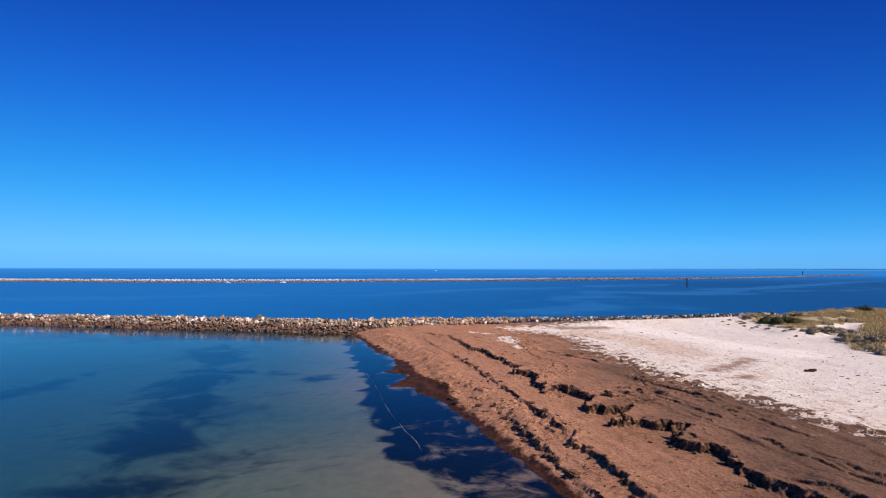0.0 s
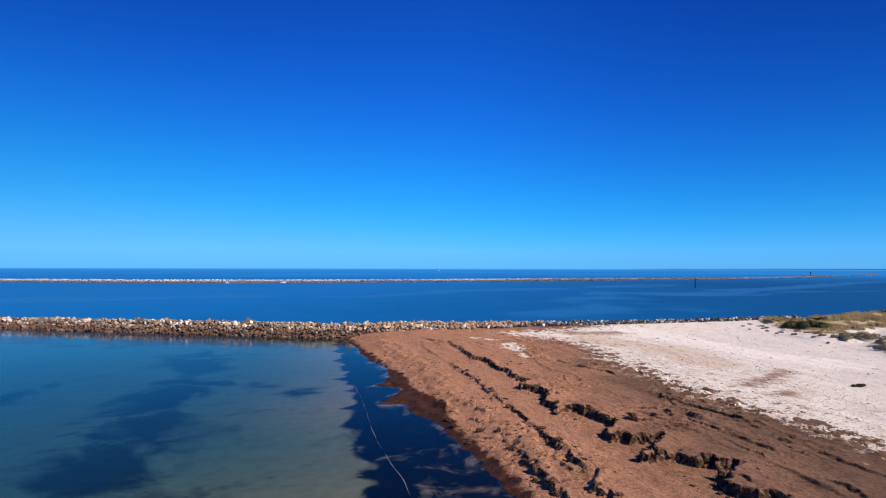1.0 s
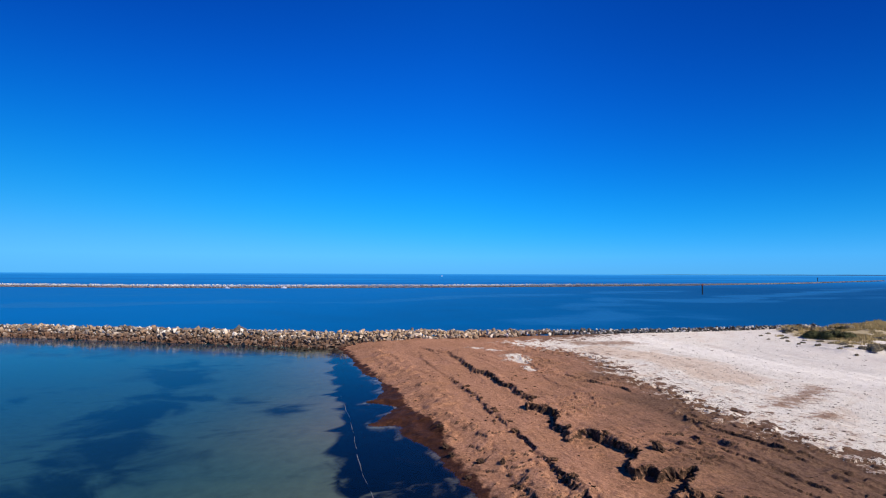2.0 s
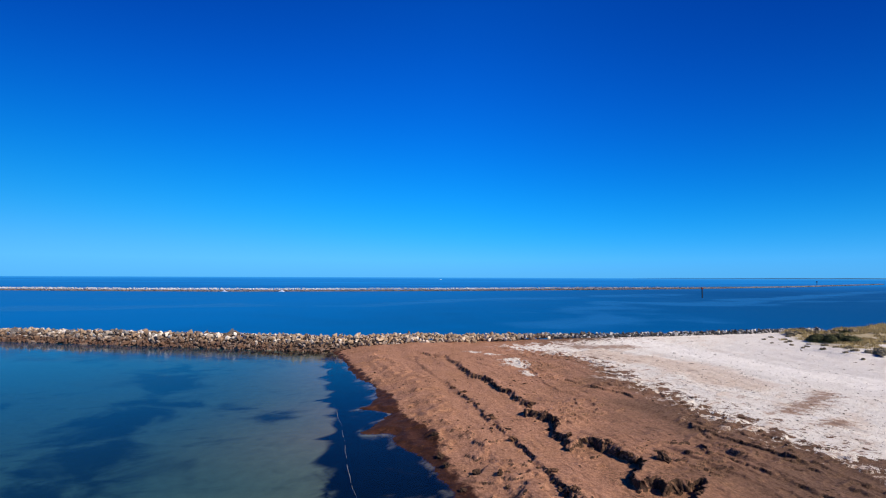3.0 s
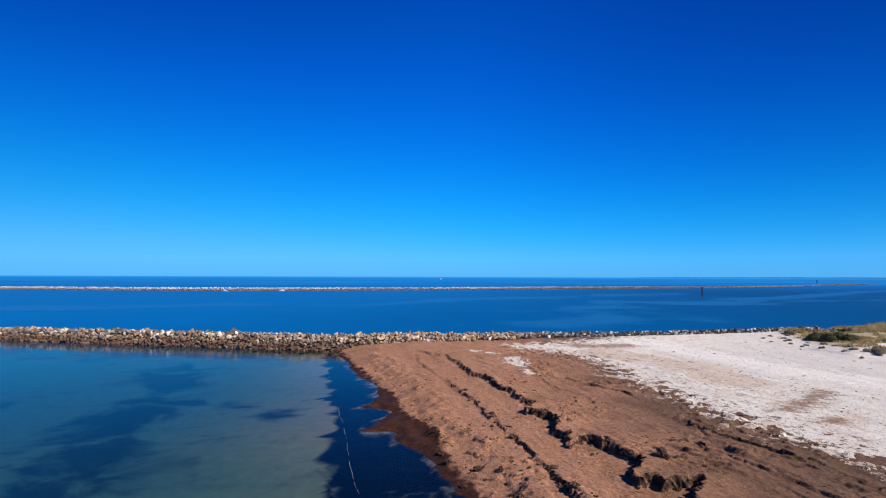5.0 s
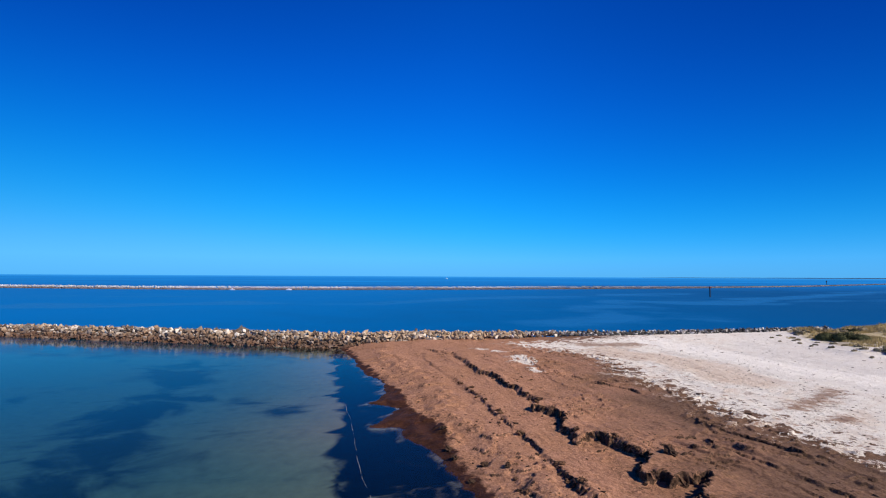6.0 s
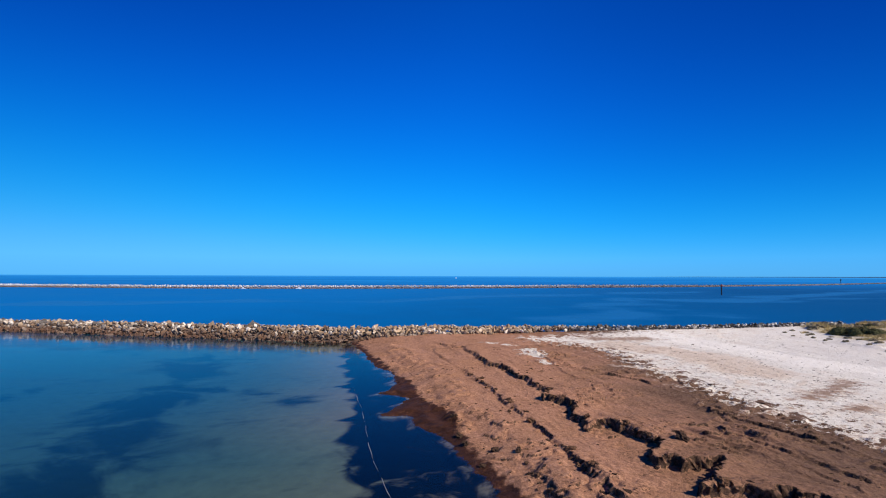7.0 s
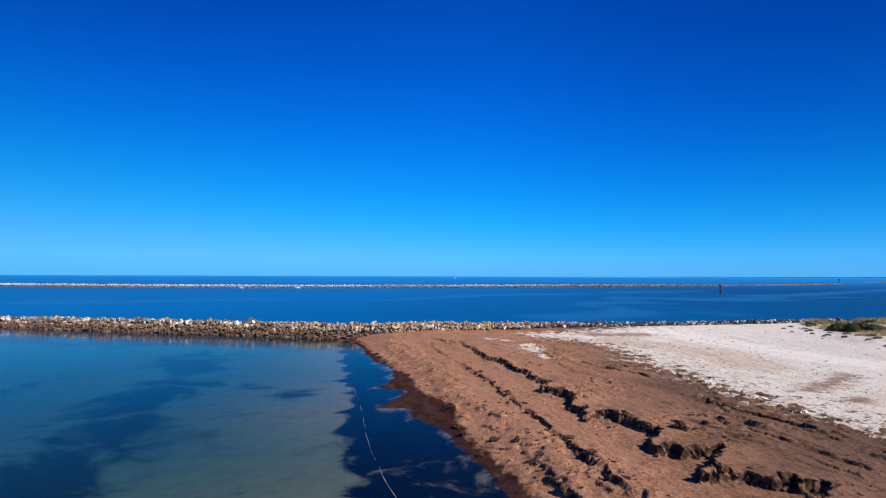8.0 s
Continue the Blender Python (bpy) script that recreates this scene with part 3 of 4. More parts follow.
def axis(spans, far):
    """Grid lines: even steps in the given spans, widening steps out to far on both sides."""
    vals = [spans[0][0]]
    for lo, hi, step in spans:
        k = max(1, round((hi - lo) / step))
        vals += [lo + (hi - lo) * (i + 1) / k for i in range(k)]
    step = 4.0
    while vals[-1] < far:
        vals.append(min(far, vals[-1] + step))
        step *= 1.45
    step, head = 4.0, [vals[0]]
    while head[-1] > -far:
        head.append(max(-far, head[-1] - step))
        step *= 1.45
    return np.array(head[:0:-1] + vals)


def grid_object(name, xs, ys, zs, material, smooth_shade=True, shift=(0.0, 0.0)):
    nx, ny = len(xs), len(ys)
    gx, gy = np.meshgrid(xs, ys)
    co = np.stack([(gx + shift[0]).ravel(), (gy + shift[1]).ravel(), zs.ravel()], 1)
    i = np.arange((nx - 1) * (ny - 1))
    a = i % (nx - 1) + (i // (nx - 1)) * nx
    quads = np.stack([a, a + 1, a + 1 + nx, a + nx], 1)
    me = bpy.data.meshes.new(name)
    me.vertices.add(len(co))
    me.vertices.foreach_set("co", co.ravel())
    me.loops.add(quads.size)
    me.loops.foreach_set("vertex_index", quads.ravel())
    me.polygons.add(len(quads))
    me.polygons.foreach_set("loop_start", np.arange(0, quads.size, 4))
    me.update(calc_edges=True)
    me.validate()
    me.polygons.foreach_set("use_smooth", np.full(len(quads), smooth_shade))
    me.materials.append(material)
    return new(name, me)


def part(name, bm, material, parent=None, label="", shade=False):
    me = bpy.data.meshes.new(name)
    bm.to_mesh(me)
    bm.free()
    if shade:
        me.polygons.foreach_set("use_smooth", [True] * len(me.polygons))
    me.materials.append(material)
    ob = new(name, me)
    ob.parent = parent
    return tagged(ob, label)


# ---- ground, lagoon and sea ----
gx = axis([(-110, -12, 2.0), (-12, 4, 0.2), (4, 25, 0.1), (25, 33, 0.11), (33, 40, 0.2), (40, 140, 0.5)], 4900)
gy = axis([(-40, 27, 2.0), (27, 60, 0.1), (60, 80, 0.18), (80, 106, 0.3), (106, 165, 0.45)], 4900)
mx, my = np.meshgrid(gx, gy)
gz, gd = ground_height(mx, my)
# steep faces are ragged: they lean in and out between top and foot
steep = smooth(np.hypot(np.gradient(gz, gx, axis=1), np.gradient(gz, gy, axis=0)), 0.8, 2.0) * (gd > 0.5) * (mx > -14) * (mx < 40)
lean_x = steep * (0.24 * vnoise(my * 2.3, gz * 4.5 + mx * 0.4, 121) + 0.14 * vnoise(my * 5.3, gz * 8.0 + mx * 3.1, 127))
lean_y = steep * (0.24 * vnoise(mx * 2.3, gz * 4.5 + my * 0.4, 123) + 0.14 * vnoise(mx * 5.3, gz * 8.0 + my * 3.1, 129))
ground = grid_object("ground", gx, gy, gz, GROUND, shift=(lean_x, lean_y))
tagged(ground, "beach of brown seagrass wrack and pale sand sloping into shallow seabed", "beach", kind="structure")
sand_d = signed(mx, my, SAND_EDGE, [(4900, -300), (4900, 2400), (40, 190)])
patch = np.maximum.reduce([1 - line_distance(mx, my, [(37.5, 66.3), (41, 69), (46.3, 73.5)]) / 3.0, 1.1 - line_distance(mx, my, [(26, 111), (31, 110), (36.5, 111)]) / 3.5, 1 - line_distance(mx, my, [(38.2, 62.2), (40.4, 63)]) / 2.2, 0.5 - line_distance(mx, my, [(42.5, 56.3), (47.5, 53.5)]) / 3.0])
tone = np.clip(1 - line_distance(mx, my, [(38, 119.5), (43, 110), (46, 102), (49, 94), (51, 86), (57, 79)]) / 6.0, 0, 1) - np.clip(1 - line_distance(mx, my, [(29, 103), (36, 95), (38.5, 87), (40, 80)]) / 5.5, 0, 1)
streaks = np.maximum.reduce([1.6 - line_distance(mx, my, [(12.4, 97.0), (13.0, 91.5)]) * 1.3, 1.1 - line_distance(mx, my, [(5.5, 105.6), (9.6, 102.4)]) * 1.8, 0.9 - line_distance(mx, my, [(12.8, 86.7), (13.6, 83.7)]) * 2.0])
sand_d = np.maximum(sand_d, streaks * 2.2)
band_d = signed(mx, my, BAND_EDGE, [(4900, -30), (4900, 117)])
weed_and_reflection_d = np.maximum(5.2 - line_distance(mx, my, WEED_LINE), 0.5 - line_distance(mx, my, [(-28, 75), (-21, 74.5), (-16, 72.5)]))
weed_and_reflection_d = np.maximum(weed_and_reflection_d, 1.5 - line_distance(mx, my, [(-59.5, 62), (-58.5, 70), (-56, 80)]))
# dark strip painted on the bed for the wall's reflection at its foot
weed_and_reflection_d = np.maximum(weed_and_reflection_d, np.where(mx < -15, 9.0 + (my - break_y(mx)) * 0.9, -14))
weed_and_reflection_d = np.clip(weed_and_reflection_d, -14, 12)
veg_d = signed(mx, my, VEG_EDGE, [(4900, 2400), (4900, 40)])
silt = (0.3 * (1 - smooth(my, 46, 58)) + 0.5 * (1 - smooth(my, 30, 38))) * smooth(gd, -13, -8) * smooth(-gd, 0.2, 1.0)
for key, values in (("shore", gd), ("sand", sand_d), ("band", band_d), ("weed", weed_and_reflection_d), ("silt", silt), ("veg", veg_d), ("pool", smooth(my, 65, 69) * (1 - smooth(my, 84, 92))), ("wet", signed(mx, my, WET_EDGE, [(4900, -30), (4900, 4900), (-20, 4900)])), ("tone", tone), ("litter", np.clip(patch, 0, 1))):
    at = ground.data.attributes.new(key, "FLOAT", "POINT")
    at.data.foreach_set("value", np.clip(values, -60, 60).ravel().astype(np.float32))

sx = axis([(-400, -140, 12), (-140, 40, 3), (40, 400, 7)], 4900)
by = break_y(sx)


def water_sheet(name, near, far_y, rows, material, label):
    bm = bmesh.new()
    grid = []
    for k in range(rows + 1):
        f = (k / rows) ** 3 if far_y is not None else k / rows
        row = []
        for x, b in zip(sx, by):
            end = max(far_y, b + 5) if far_y > 0 else far_y
            row.append(bm.verts.new((x, b + (end - b) * f, near)))
        grid.append(row)
    for r0, r1 in zip(grid, grid[1:]):
        for a, b, c, d in zip(r0, r0[1:], r1[1:], r1):
            bm.faces.new((a, b, c, d))
    bmesh.ops.recalc_face_normals(bm, faces=bm.faces)
    if bm.faces[:][0].normal.z < 0:
        bmesh.ops.reverse_faces(bm, faces=bm.faces)
    return tagged(part(name, bm, material), label, "water", kind="structure")


lagoon = water_sheet("water_lagoon", 0.0, -4900.0, 150, LAGOON, "calm shallow lagoon water, clear over sand and dark seagrass")
lagoon.visible_shadow = False
spots = np.array([v.co[:] for v in lagoon.data.vertices])
bed_z, _ = ground_height(spots[:, 0], spots[:, 1])
at = lagoon.data.attributes.new("depth", "FLOAT", "POINT")
at.data.foreach_set("value", np.clip(-bed_z, 0, 3.5).astype(np.float32))
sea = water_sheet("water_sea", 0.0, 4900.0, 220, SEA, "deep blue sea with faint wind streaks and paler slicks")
spots = np.array([v.co[:] for v in sea.data.vertices])
ox, oy = spots[:, 0], spots[:, 1]
wx, wy = ox + 26 * fractal(ox / 45, oy / 45, 201, 4), oy + 26 * fractal(ox / 45, oy / 45, 207, 4)
slick = np.maximum.reduce([w * (1 - line_distance(wx, wy, line) / r) for line, r, w in SLICKS])
slick = np.clip(slick, 0, 1) * np.clip(0.85 + 0.8 * fractal(ox / 34, oy / 20, 211, 4), 0, 1.2)
at = sea.data.attributes.new("slick", "FLOAT", "POINT")
at.data.foreach_set("value", slick.astype(np.float32))


# ---- breakwaters ----
def boulder(seed, detail=2):
    """An angular quarried boulder about one metre across."""
    rng = random.Random(seed)
    bm = bmesh.new()
    for _ in range(10 if detail > 1 else 8):
        v = Vector((rng.gauss(0, 1), rng.gauss(0, 1), rng.gauss(0, 1))).normalized() * rng.uniform(0.42, 0.64)
        bm.verts.new(v)
    bmesh.ops.convex_hull(bm, input=bm.verts)
    loose = [v for v in bm.verts if not v.link_faces]
    bmesh.ops.delete(bm, geom=loose, context="VERTS")
    if detail > 1:
        bmesh.ops.bevel(bm, geom=bm.edges[:], offset=0.012, segments=1, affect="EDGES", clamp_overlap=True)
    return bm


def mesh_of(name, bm, material):
    me = bpy.data.meshes.new(name)
    bm.to_mesh(me)
    bm.free()
    me.materials.append(material)
    return me


def joined(name, meshes, poses, material, parent, label=""):
    """Many small bodies in one mesh."""
    cos, faces, base = [], [], 0
    cache = []
    for me in meshes:
        cache.append((np.array([v.co[:] for v in me.vertices]), [tuple(p.vertices) for p in me.polygons]))
    for k, m in poses:
        c, f = cache[k]
        mm = np.array(m)
        cos.append(c @ mm[:3, :3].T + mm[:3, 3])
        faces += [tuple(i + base for i in q) for q in f]
        base += len(c)
    me = bpy.data.meshes.new(name)
    me.from_pydata(np.concatenate(cos).tolist(), [], faces)
    me.materials.append(material)
    ob = new(name, me)
    ob.parent = parent
    return tagged(ob, label, kind="stuff")


def ridge(name, line, half, crest, material, parent, low=-1.5, steps=4.0):
    """The rubble core of a breakwater along a line."""
    bm = bmesh.new()
    rows = []
    for (ax, ay), (bx, by_) in zip(line, line[1:]):
        n = max(1, int(math.hypot(bx - ax, by_ - ay) / steps))
        for k in range(n + (1 if (bx, by_) == line[-1] else 0)):
            f = k / n
            x, y = ax + (bx - ax) * f, ay + (by_ - ay) * f
            row = []
            for off, z in ((-half, low), (-half * 0.72, 0.3), (-half * 0.2, crest), (half * 0.2, crest), (half * 0.72, 0.3), (half, low)):
                row.append(bm.verts.new((x, y + off, z + random.uniform(-0.15, 0.15))))
            rows.append(row)
    for r0, r1 in zip(rows, rows[1:]):
        for a, b, c, d in zip(r0, r0[1:], r1[1:], r1):
            bm.faces.new((a, b, c, d))
    bmesh.ops.recalc_face_normals(bm, faces=bm.faces)
    return part(name, bm, material, parent)


near_wall = tagged(new("breakwater"), "breakwater of tan and grey quarried boulders, wet at the waterline", "breakwater", kind="structure")
ridge("rubble_core", [(x, float(break_y(x))) for x in range(-200, 97, 6)], 6.2, 1.75, RUBBLE, near_wall)
rng = random.Random(5)
stones = [mesh_of("stone", boulder(100 + k), ROCK) for k in range(10)]
near_poses = []
for off, z, size in ((-5.3, -0.05, 1.05), (-4.8, 0.3, 1.1), (-4.2, 0.6, 1.1), (-3.5, 0.95, 1.15), (-2.8, 1.35, 1.15), (-2.1, 1.7, 1.2), (-1.3, 2.0, 1.2), (-0.4, 2.15, 1.2), (0.6, 2.2, 1.2), (1.6, 2.0, 1.2), (2.6, 1.5, 1.2)):
    x = -175.0 + rng.uniform(0, 1)
    while x < 92:
        sz = size * (0.70 - 0.06 * smooth(x, 0, 20) - 0.16 * smooth(x, 18, 40)) * rng.choice((0.45, 0.6, 0.75, 0.95, 1.15, 1.45 if x < -5 else 1.05)) * rng.uniform(0.9, 1.15)
        sunk = 0.12 * smooth(x, 5.0, 40.0) - 0.45 * smooth(x, -20, -8)
        if x < -14 or off > -1.5 - 2.6 * (1 - smooth(x, -14, 30)):
            m = Matrix.LocRotScale((x, float(break_y(x)) + off + rng.uniform(-0.3, 0.3), (z - sunk) * (1 - 0.16 * smooth(-x, 45, 105)) + rng.uniform(-0.25, 0.3)),
                                   Euler([rng.uniform(0, 6.28) for _ in range(3)]), (sz * rng.uniform(0.6, 1.2), sz * rng.uniform(0.7, 1.15), sz * rng.uniform(0.8, 1.6 + 0.35 * smooth(x, 4, 20))))
            near_poses.append((rng.randrange(10), m))
        x += sz * rng.uniform(0.6, 0.88) * (1 - 0.2 * smooth(x, -14, 0))
near_parts = sorted(near_poses, key=lambda p: abs(p[1].translation.x + 9))[:300]
picked = set(id(p) for p in near_parts)
joined("outer_stones", stones, [p for p in near_poses if id(p) not in picked], ROCK_JOINED, near_wall)

far_wall = tagged(new("breakwater"), "distant low breakwater of pale weathered boulders across the channel", "breakwater", kind="structure")
FAR_LINE = [(-900, 560), (-440, 492), (-316, 480), (-208, 480), (-107, 500), (3, 530), (131, 580), (291, 650), (530, 800), (905, 1105)]
ridge("rubble_core", FAR_LINE, 7.0, 1.3, RUBBLE_FAR, far_wall, -1.5, 12.0)
lumps = [mesh_of("lump", boulder(200 + k, 1), ROCK_FAR) for k in range(6)]
far_poses = []
for (ax, ay), (bx, by_) in zip(FAR_LINE, FAR_LINE[1:]):
    length = math.hypot(bx - ax, by_ - ay)
    for off, z in ((-5.5, 0.1), (-4.2, 0.7), (-2.8, 1.4), (-1.2, 2.1), (0.4, 2.4)):
        for k in range(int(length / 1.3)):
            f = (k + rng.random()) / int(length / 1.3)
            low = 1 - 0.4 * smooth(ax + (bx - ax) * f, 120, 420)
            sz = rng.uniform(1.0, 1.9) * low
            m = Matrix.LocRotScale((ax + (bx - ax) * f, ay + (by_ - ay) * f + off, (z + rng.uniform(-0.2, 0.45)) * low), Euler([rng.uniform(0, 6.28) for _ in range(3)]), (sz, sz, sz * 0.9))
            far_poses.append((rng.randrange(6), m))
joined("far_stones", lumps, far_poses, ROCK_FAR, far_wall)


# ---- marks, craft and coast far off ----
def tube(bm, a, b, r0, r1, sides=10):
    """A tapered closed tube between two points."""
    a, b = Vector(a), Vector(b)
    q = (b - a).to_track_quat("Z", "Y").to_matrix().to_4x4()
    m = Matrix.Translation((a + b) / 2) @ q
    bmesh.ops.create_cone(bm, cap_ends=True, segments=sides, radius1=r0, radius2=r1, depth=(b - a).length, matrix=m)
    return bm


def box(bm, size, centre, turn=0.0, bevel=0.0):
    made = bmesh.ops.create_cube(bm, size=1, matrix=Matrix.Translation(centre) @ Matrix.Rotation(turn, 4, "Z") @ Matrix.Diagonal((*size, 1)))
    if bevel:
        edges = list({e for v in made["verts"] for e in v.link_edges})
        bmesh.ops.bevel(bm, geom=edges, offset=bevel, segments=2, affect="EDGES")
    return bm


def thing(name, place, label, category, group="", turn=0.0):
    ob = new(name)
    ob.matrix_world = pose(*place, 0, 0, turn)
    return tagged(ob, label, category, group)


def channel_marker(place, height, radius):
    t = thing("channel_marker", place, "dark steel channel marker pile with a dull red top", "channel marker")
    part("pile", tube(bmesh.new(), (0, 0, -3), (0, 0, height * 0.8), radius, radius * 0.92, 14), STEEL_DARK, t)
    part("collar", tube(bmesh.new(), (0, 0, height * 0.78), (0, 0, height * 0.81), radius * 1.25, radius * 1.25, 14), STEEL_DARK, t)
    mark = part("topmark", tube(bmesh.new(), (0, 0, height * 0.81), (0, 0, height * 0.97), radius * 1.15, radius * 1.15, 14), RED_PAINT, t, "dull red can-shaped topmark")
    part("lantern", tube(bmesh.new(), (0, 0, height * 0.97), (0, 0, height), radius * 0.4, radius * 0.3, 10), STEEL_DARK, mark, "small dark lantern")
    part("ladder", box(bmesh.new(), (0.35, 0.06, height * 0.7), (0, -radius - 0.05, height * 0.42)), STEEL_DARK, t)


def beacon(place, height):
    t = thing("beacon", place, "slim dark beacon tower standing on the distant breakwater", "beacon")
    part("post", tube(bmesh.new(), (0, 0, 0), (0, 0, height * 0.7), 0.45, 0.4, 12), STEEL_DARK, t)
    part("platform", tube(bmesh.new(), (0, 0, height * 0.66), (0, 0, height * 0.7), 1.0, 1.0, 12), STEEL_DARK, t)
    house = part("housing", box(bmesh.new(), (1.3, 1.3, height * 0.24), (0, 0, height * 0.83), 0, 0.08), STEEL_DARK, t)
    part("lantern", tube(bmesh.new(), (0, 0, height * 0.95), (0, 0, height), 0.35, 0.25), STEEL_DARK, house)


def hull_mesh(length, beam, depth):
    bm = bmesh.new()
    rings = []
    for k in range(9):
        f = k / 8
        w = beam / 2 * (1 - max(0, (f - 0.45) / 0.55) ** 2.2)
        rise = 0.25 * depth * f * f
        ring = [(-w, depth + rise), (-w * 0.93, depth * 0.4), (-w * 0.55, 0.0), (0, -0.1 * depth), (w * 0.55, 0.0), (w * 0.93, depth * 0.4), (w, depth + rise)]
        rings.append([bm.verts.new(((f - 0.5) * length, y, z - depth * 0.25)) for y, z in ring])
    for r0, r1 in zip(rings, rings[1:]):
        for i in range(6):
            bm.faces.new((r0[i], r0[i + 1], r1[i + 1], r1[i]))
        bm.faces.new((r0[6], r0[0], r1[0], r1[6]))
    bm.faces.new(rings[0])
    bmesh.ops.remove_doubles(bm, verts=bm.verts, dist=0.002)
    bmesh.ops.recalc_face_normals(bm, faces=bm.faces)
    return bm


def motor_boat(place, turn, length, label="small white motor boat lying off the distant breakwater"):
    t = thing("motor_boat", place, label, "boat", "boats off the breakwater", turn)
    part("hull", hull_mesh(length, length * 0.36, length * 0.2), WHITE_GEL, t)
    cabin = part("cabin", box(bmesh.new(), (length * 0.3, length * 0.26, length * 0.17), (length * 0.05, 0, length * 0.26), 0, 0.08), WHITE_GEL, t)
    part("windscreen", box(bmesh.new(), (0.06, length * 0.22, length * 0.08), (length * 0.205, 0, length * 0.29)), GLASS_DARK, cabin, "dark windscreen")
    part("outboard", box(bmesh.new(), (0.35, 0.3, 0.7), (-length * 0.52, 0, length * 0.14), 0, 0.05), STEEL_DARK, t, "black outboard motor")


def far_coast():
    """A long low rise of land at the horizon, highest away from the open sea."""
    xs = np.linspace(1400, 6400, 240)
    ys = np.linspace(4640, 4880, 9)
    cx, cy = np.meshgrid(xs, ys)
    across = np.sin(np.pi * (cy - 4640) / 240)
    up = smooth(cx, 1500, 3800) * 4.5 + 3.0 * smooth(cx, 1450, 2000)
    zs = -0.5 + across * up * (0.85 + 0.35 * fractal(cx / 260, cy / 200, 91, 4))
    ob = grid_object("backdrop_coast", xs, ys, zs, LAND_FAR)
    tagged(ob, "low dark coast at the far horizon, tinted blue for haze", "coast", kind="structure")


channel_marker((180.5, 382, 0), 7.7, 0.42)
beacon((588, 847, 2.4), 6.6)
motor_boat((-159, 478, 0.0), 8, 5.0)
motor_boat((-207, 466, 0.0), -170, 4.6)
motor_boat((-57.5, 1980, 0.0), 25, 8.0, "white motor boat far out on the open sea")
far_coast()


# ---- dune plants ----
def floor_at(x, y):
    z, _ = ground_height(np.array([float(x)]), np.array([float(y)]))
    return float(z[0])


def shrub(place, size, material, label, count, seed, leaf=0.16):
    """A low dune shrub: bare limbs under a ragged crown of small leaves."""
    rng = random.Random(seed)
    x, y = place
    w, d, h = size
    t = thing("shrub", (x, y, floor_at(x, y) - 0.05), label, "shrub", "dune shrubs", rng.uniform(-25, 25))
    lobes = []
    for k in range(max(5, int(w * 2.4))):
        a = rng.uniform(0, 6.28)
        r = math.sqrt(rng.random())
        c = Vector((math.cos(a) * r * w * 0.42, math.sin(a) * r * d * 0.42, h * rng.uniform(0.35, 0.72) * (1 - 0.45 * r * r)))
        lobes.append((c, h * rng.uniform(0.3, 0.5)))
        part("branch", tube(bmesh.new(), (c.x * 0.45, c.y * 0.45, -0.1), c, 0.05, 0.02, 5), TWIG, t)
    bm = bmesh.new()
    for k in range(count):
        c, rad = lobes[rng.randrange(len(lobes))]
        v = Vector((rng.gauss(0, 1), rng.gauss(0, 1), rng.gauss(0, 1))).normalized()
        if v.z < -0.3:
            v.z *= 0.5
        p = c + Vector((v.x * rad * 1.5, v.y * rad * 1.3, v.z * rad)) * rng.uniform(0.72, 1.12)
        p.z = max(p.z, 0.02)
        e = Vector((rng.gauss(0, 1), rng.gauss(0, 1), rng.gauss(0, 1))).normalized()
        u = (e - v * e.dot(v) * 0.6).normalized() * leaf * rng.uniform(0.6, 1.3)
        s = u.cross(v).normalized() * u.length * 0.45
        bm.faces.new([bm.verts.new(q) for q in (p - u, p + s, p + u, p - s)])
    part("crown", bm, material, t)


GREEN_LABEL = "dense dark green coastal shrub on the dune edge"
GREY_LABEL = "low grey-green dry shrub on pale dune sand"
shrub((79.5, 117.5), (9.6, 5.4, 1.7), LEAF_GREEN, GREEN_LABEL, 9000, 1, 0.18)
shrub((91, 131), (5, 3, 1.0), LEAF_GREEN, GREEN_LABEL, 1500, 2)
shrub((121, 145), (4, 3, 1.6), LEAF_GREEN, GREEN_LABEL, 1200, 4)
# x, y, width and height
SHRUBS_FRONT = [(74.6, 100.4, 4.4, 1.2), (78.6, 101.6, 5.6, 1.5), (72.2, 102.8, 1.5, 0.4), (72.6, 89.3, 3.6, 0.9), (74.6, 86.2, 4.8, 1.3), (71.2, 83.6, 2.0, 0.5), (76.2, 80.8, 3.6, 0.8), (70.2, 80.6, 3.2, 0.9), (69.4, 77.6, 3.0, 0.8), (75.4, 92.4, 3.2, 0.9), (78.4, 95.4, 2.6, 0.8), (73.2, 86.0, 3.4, 0.9)]
SHRUBS_SLOPE = [(71.4, 124.6, 0.9, 0.3), (86.6, 113.2, 3.0, 0.8), (84.4, 126.3, 2.6, 0.7), (97.3, 121.6, 3.4, 0.9), (103.1, 129.4, 2.8, 0.8), (78.0, 127.2, 3.8, 0.8), (83.2, 129.6, 4.2, 0.9), (89.0, 131.2, 4.6, 0.9), (95.5, 133.5, 4.2, 1.0)]
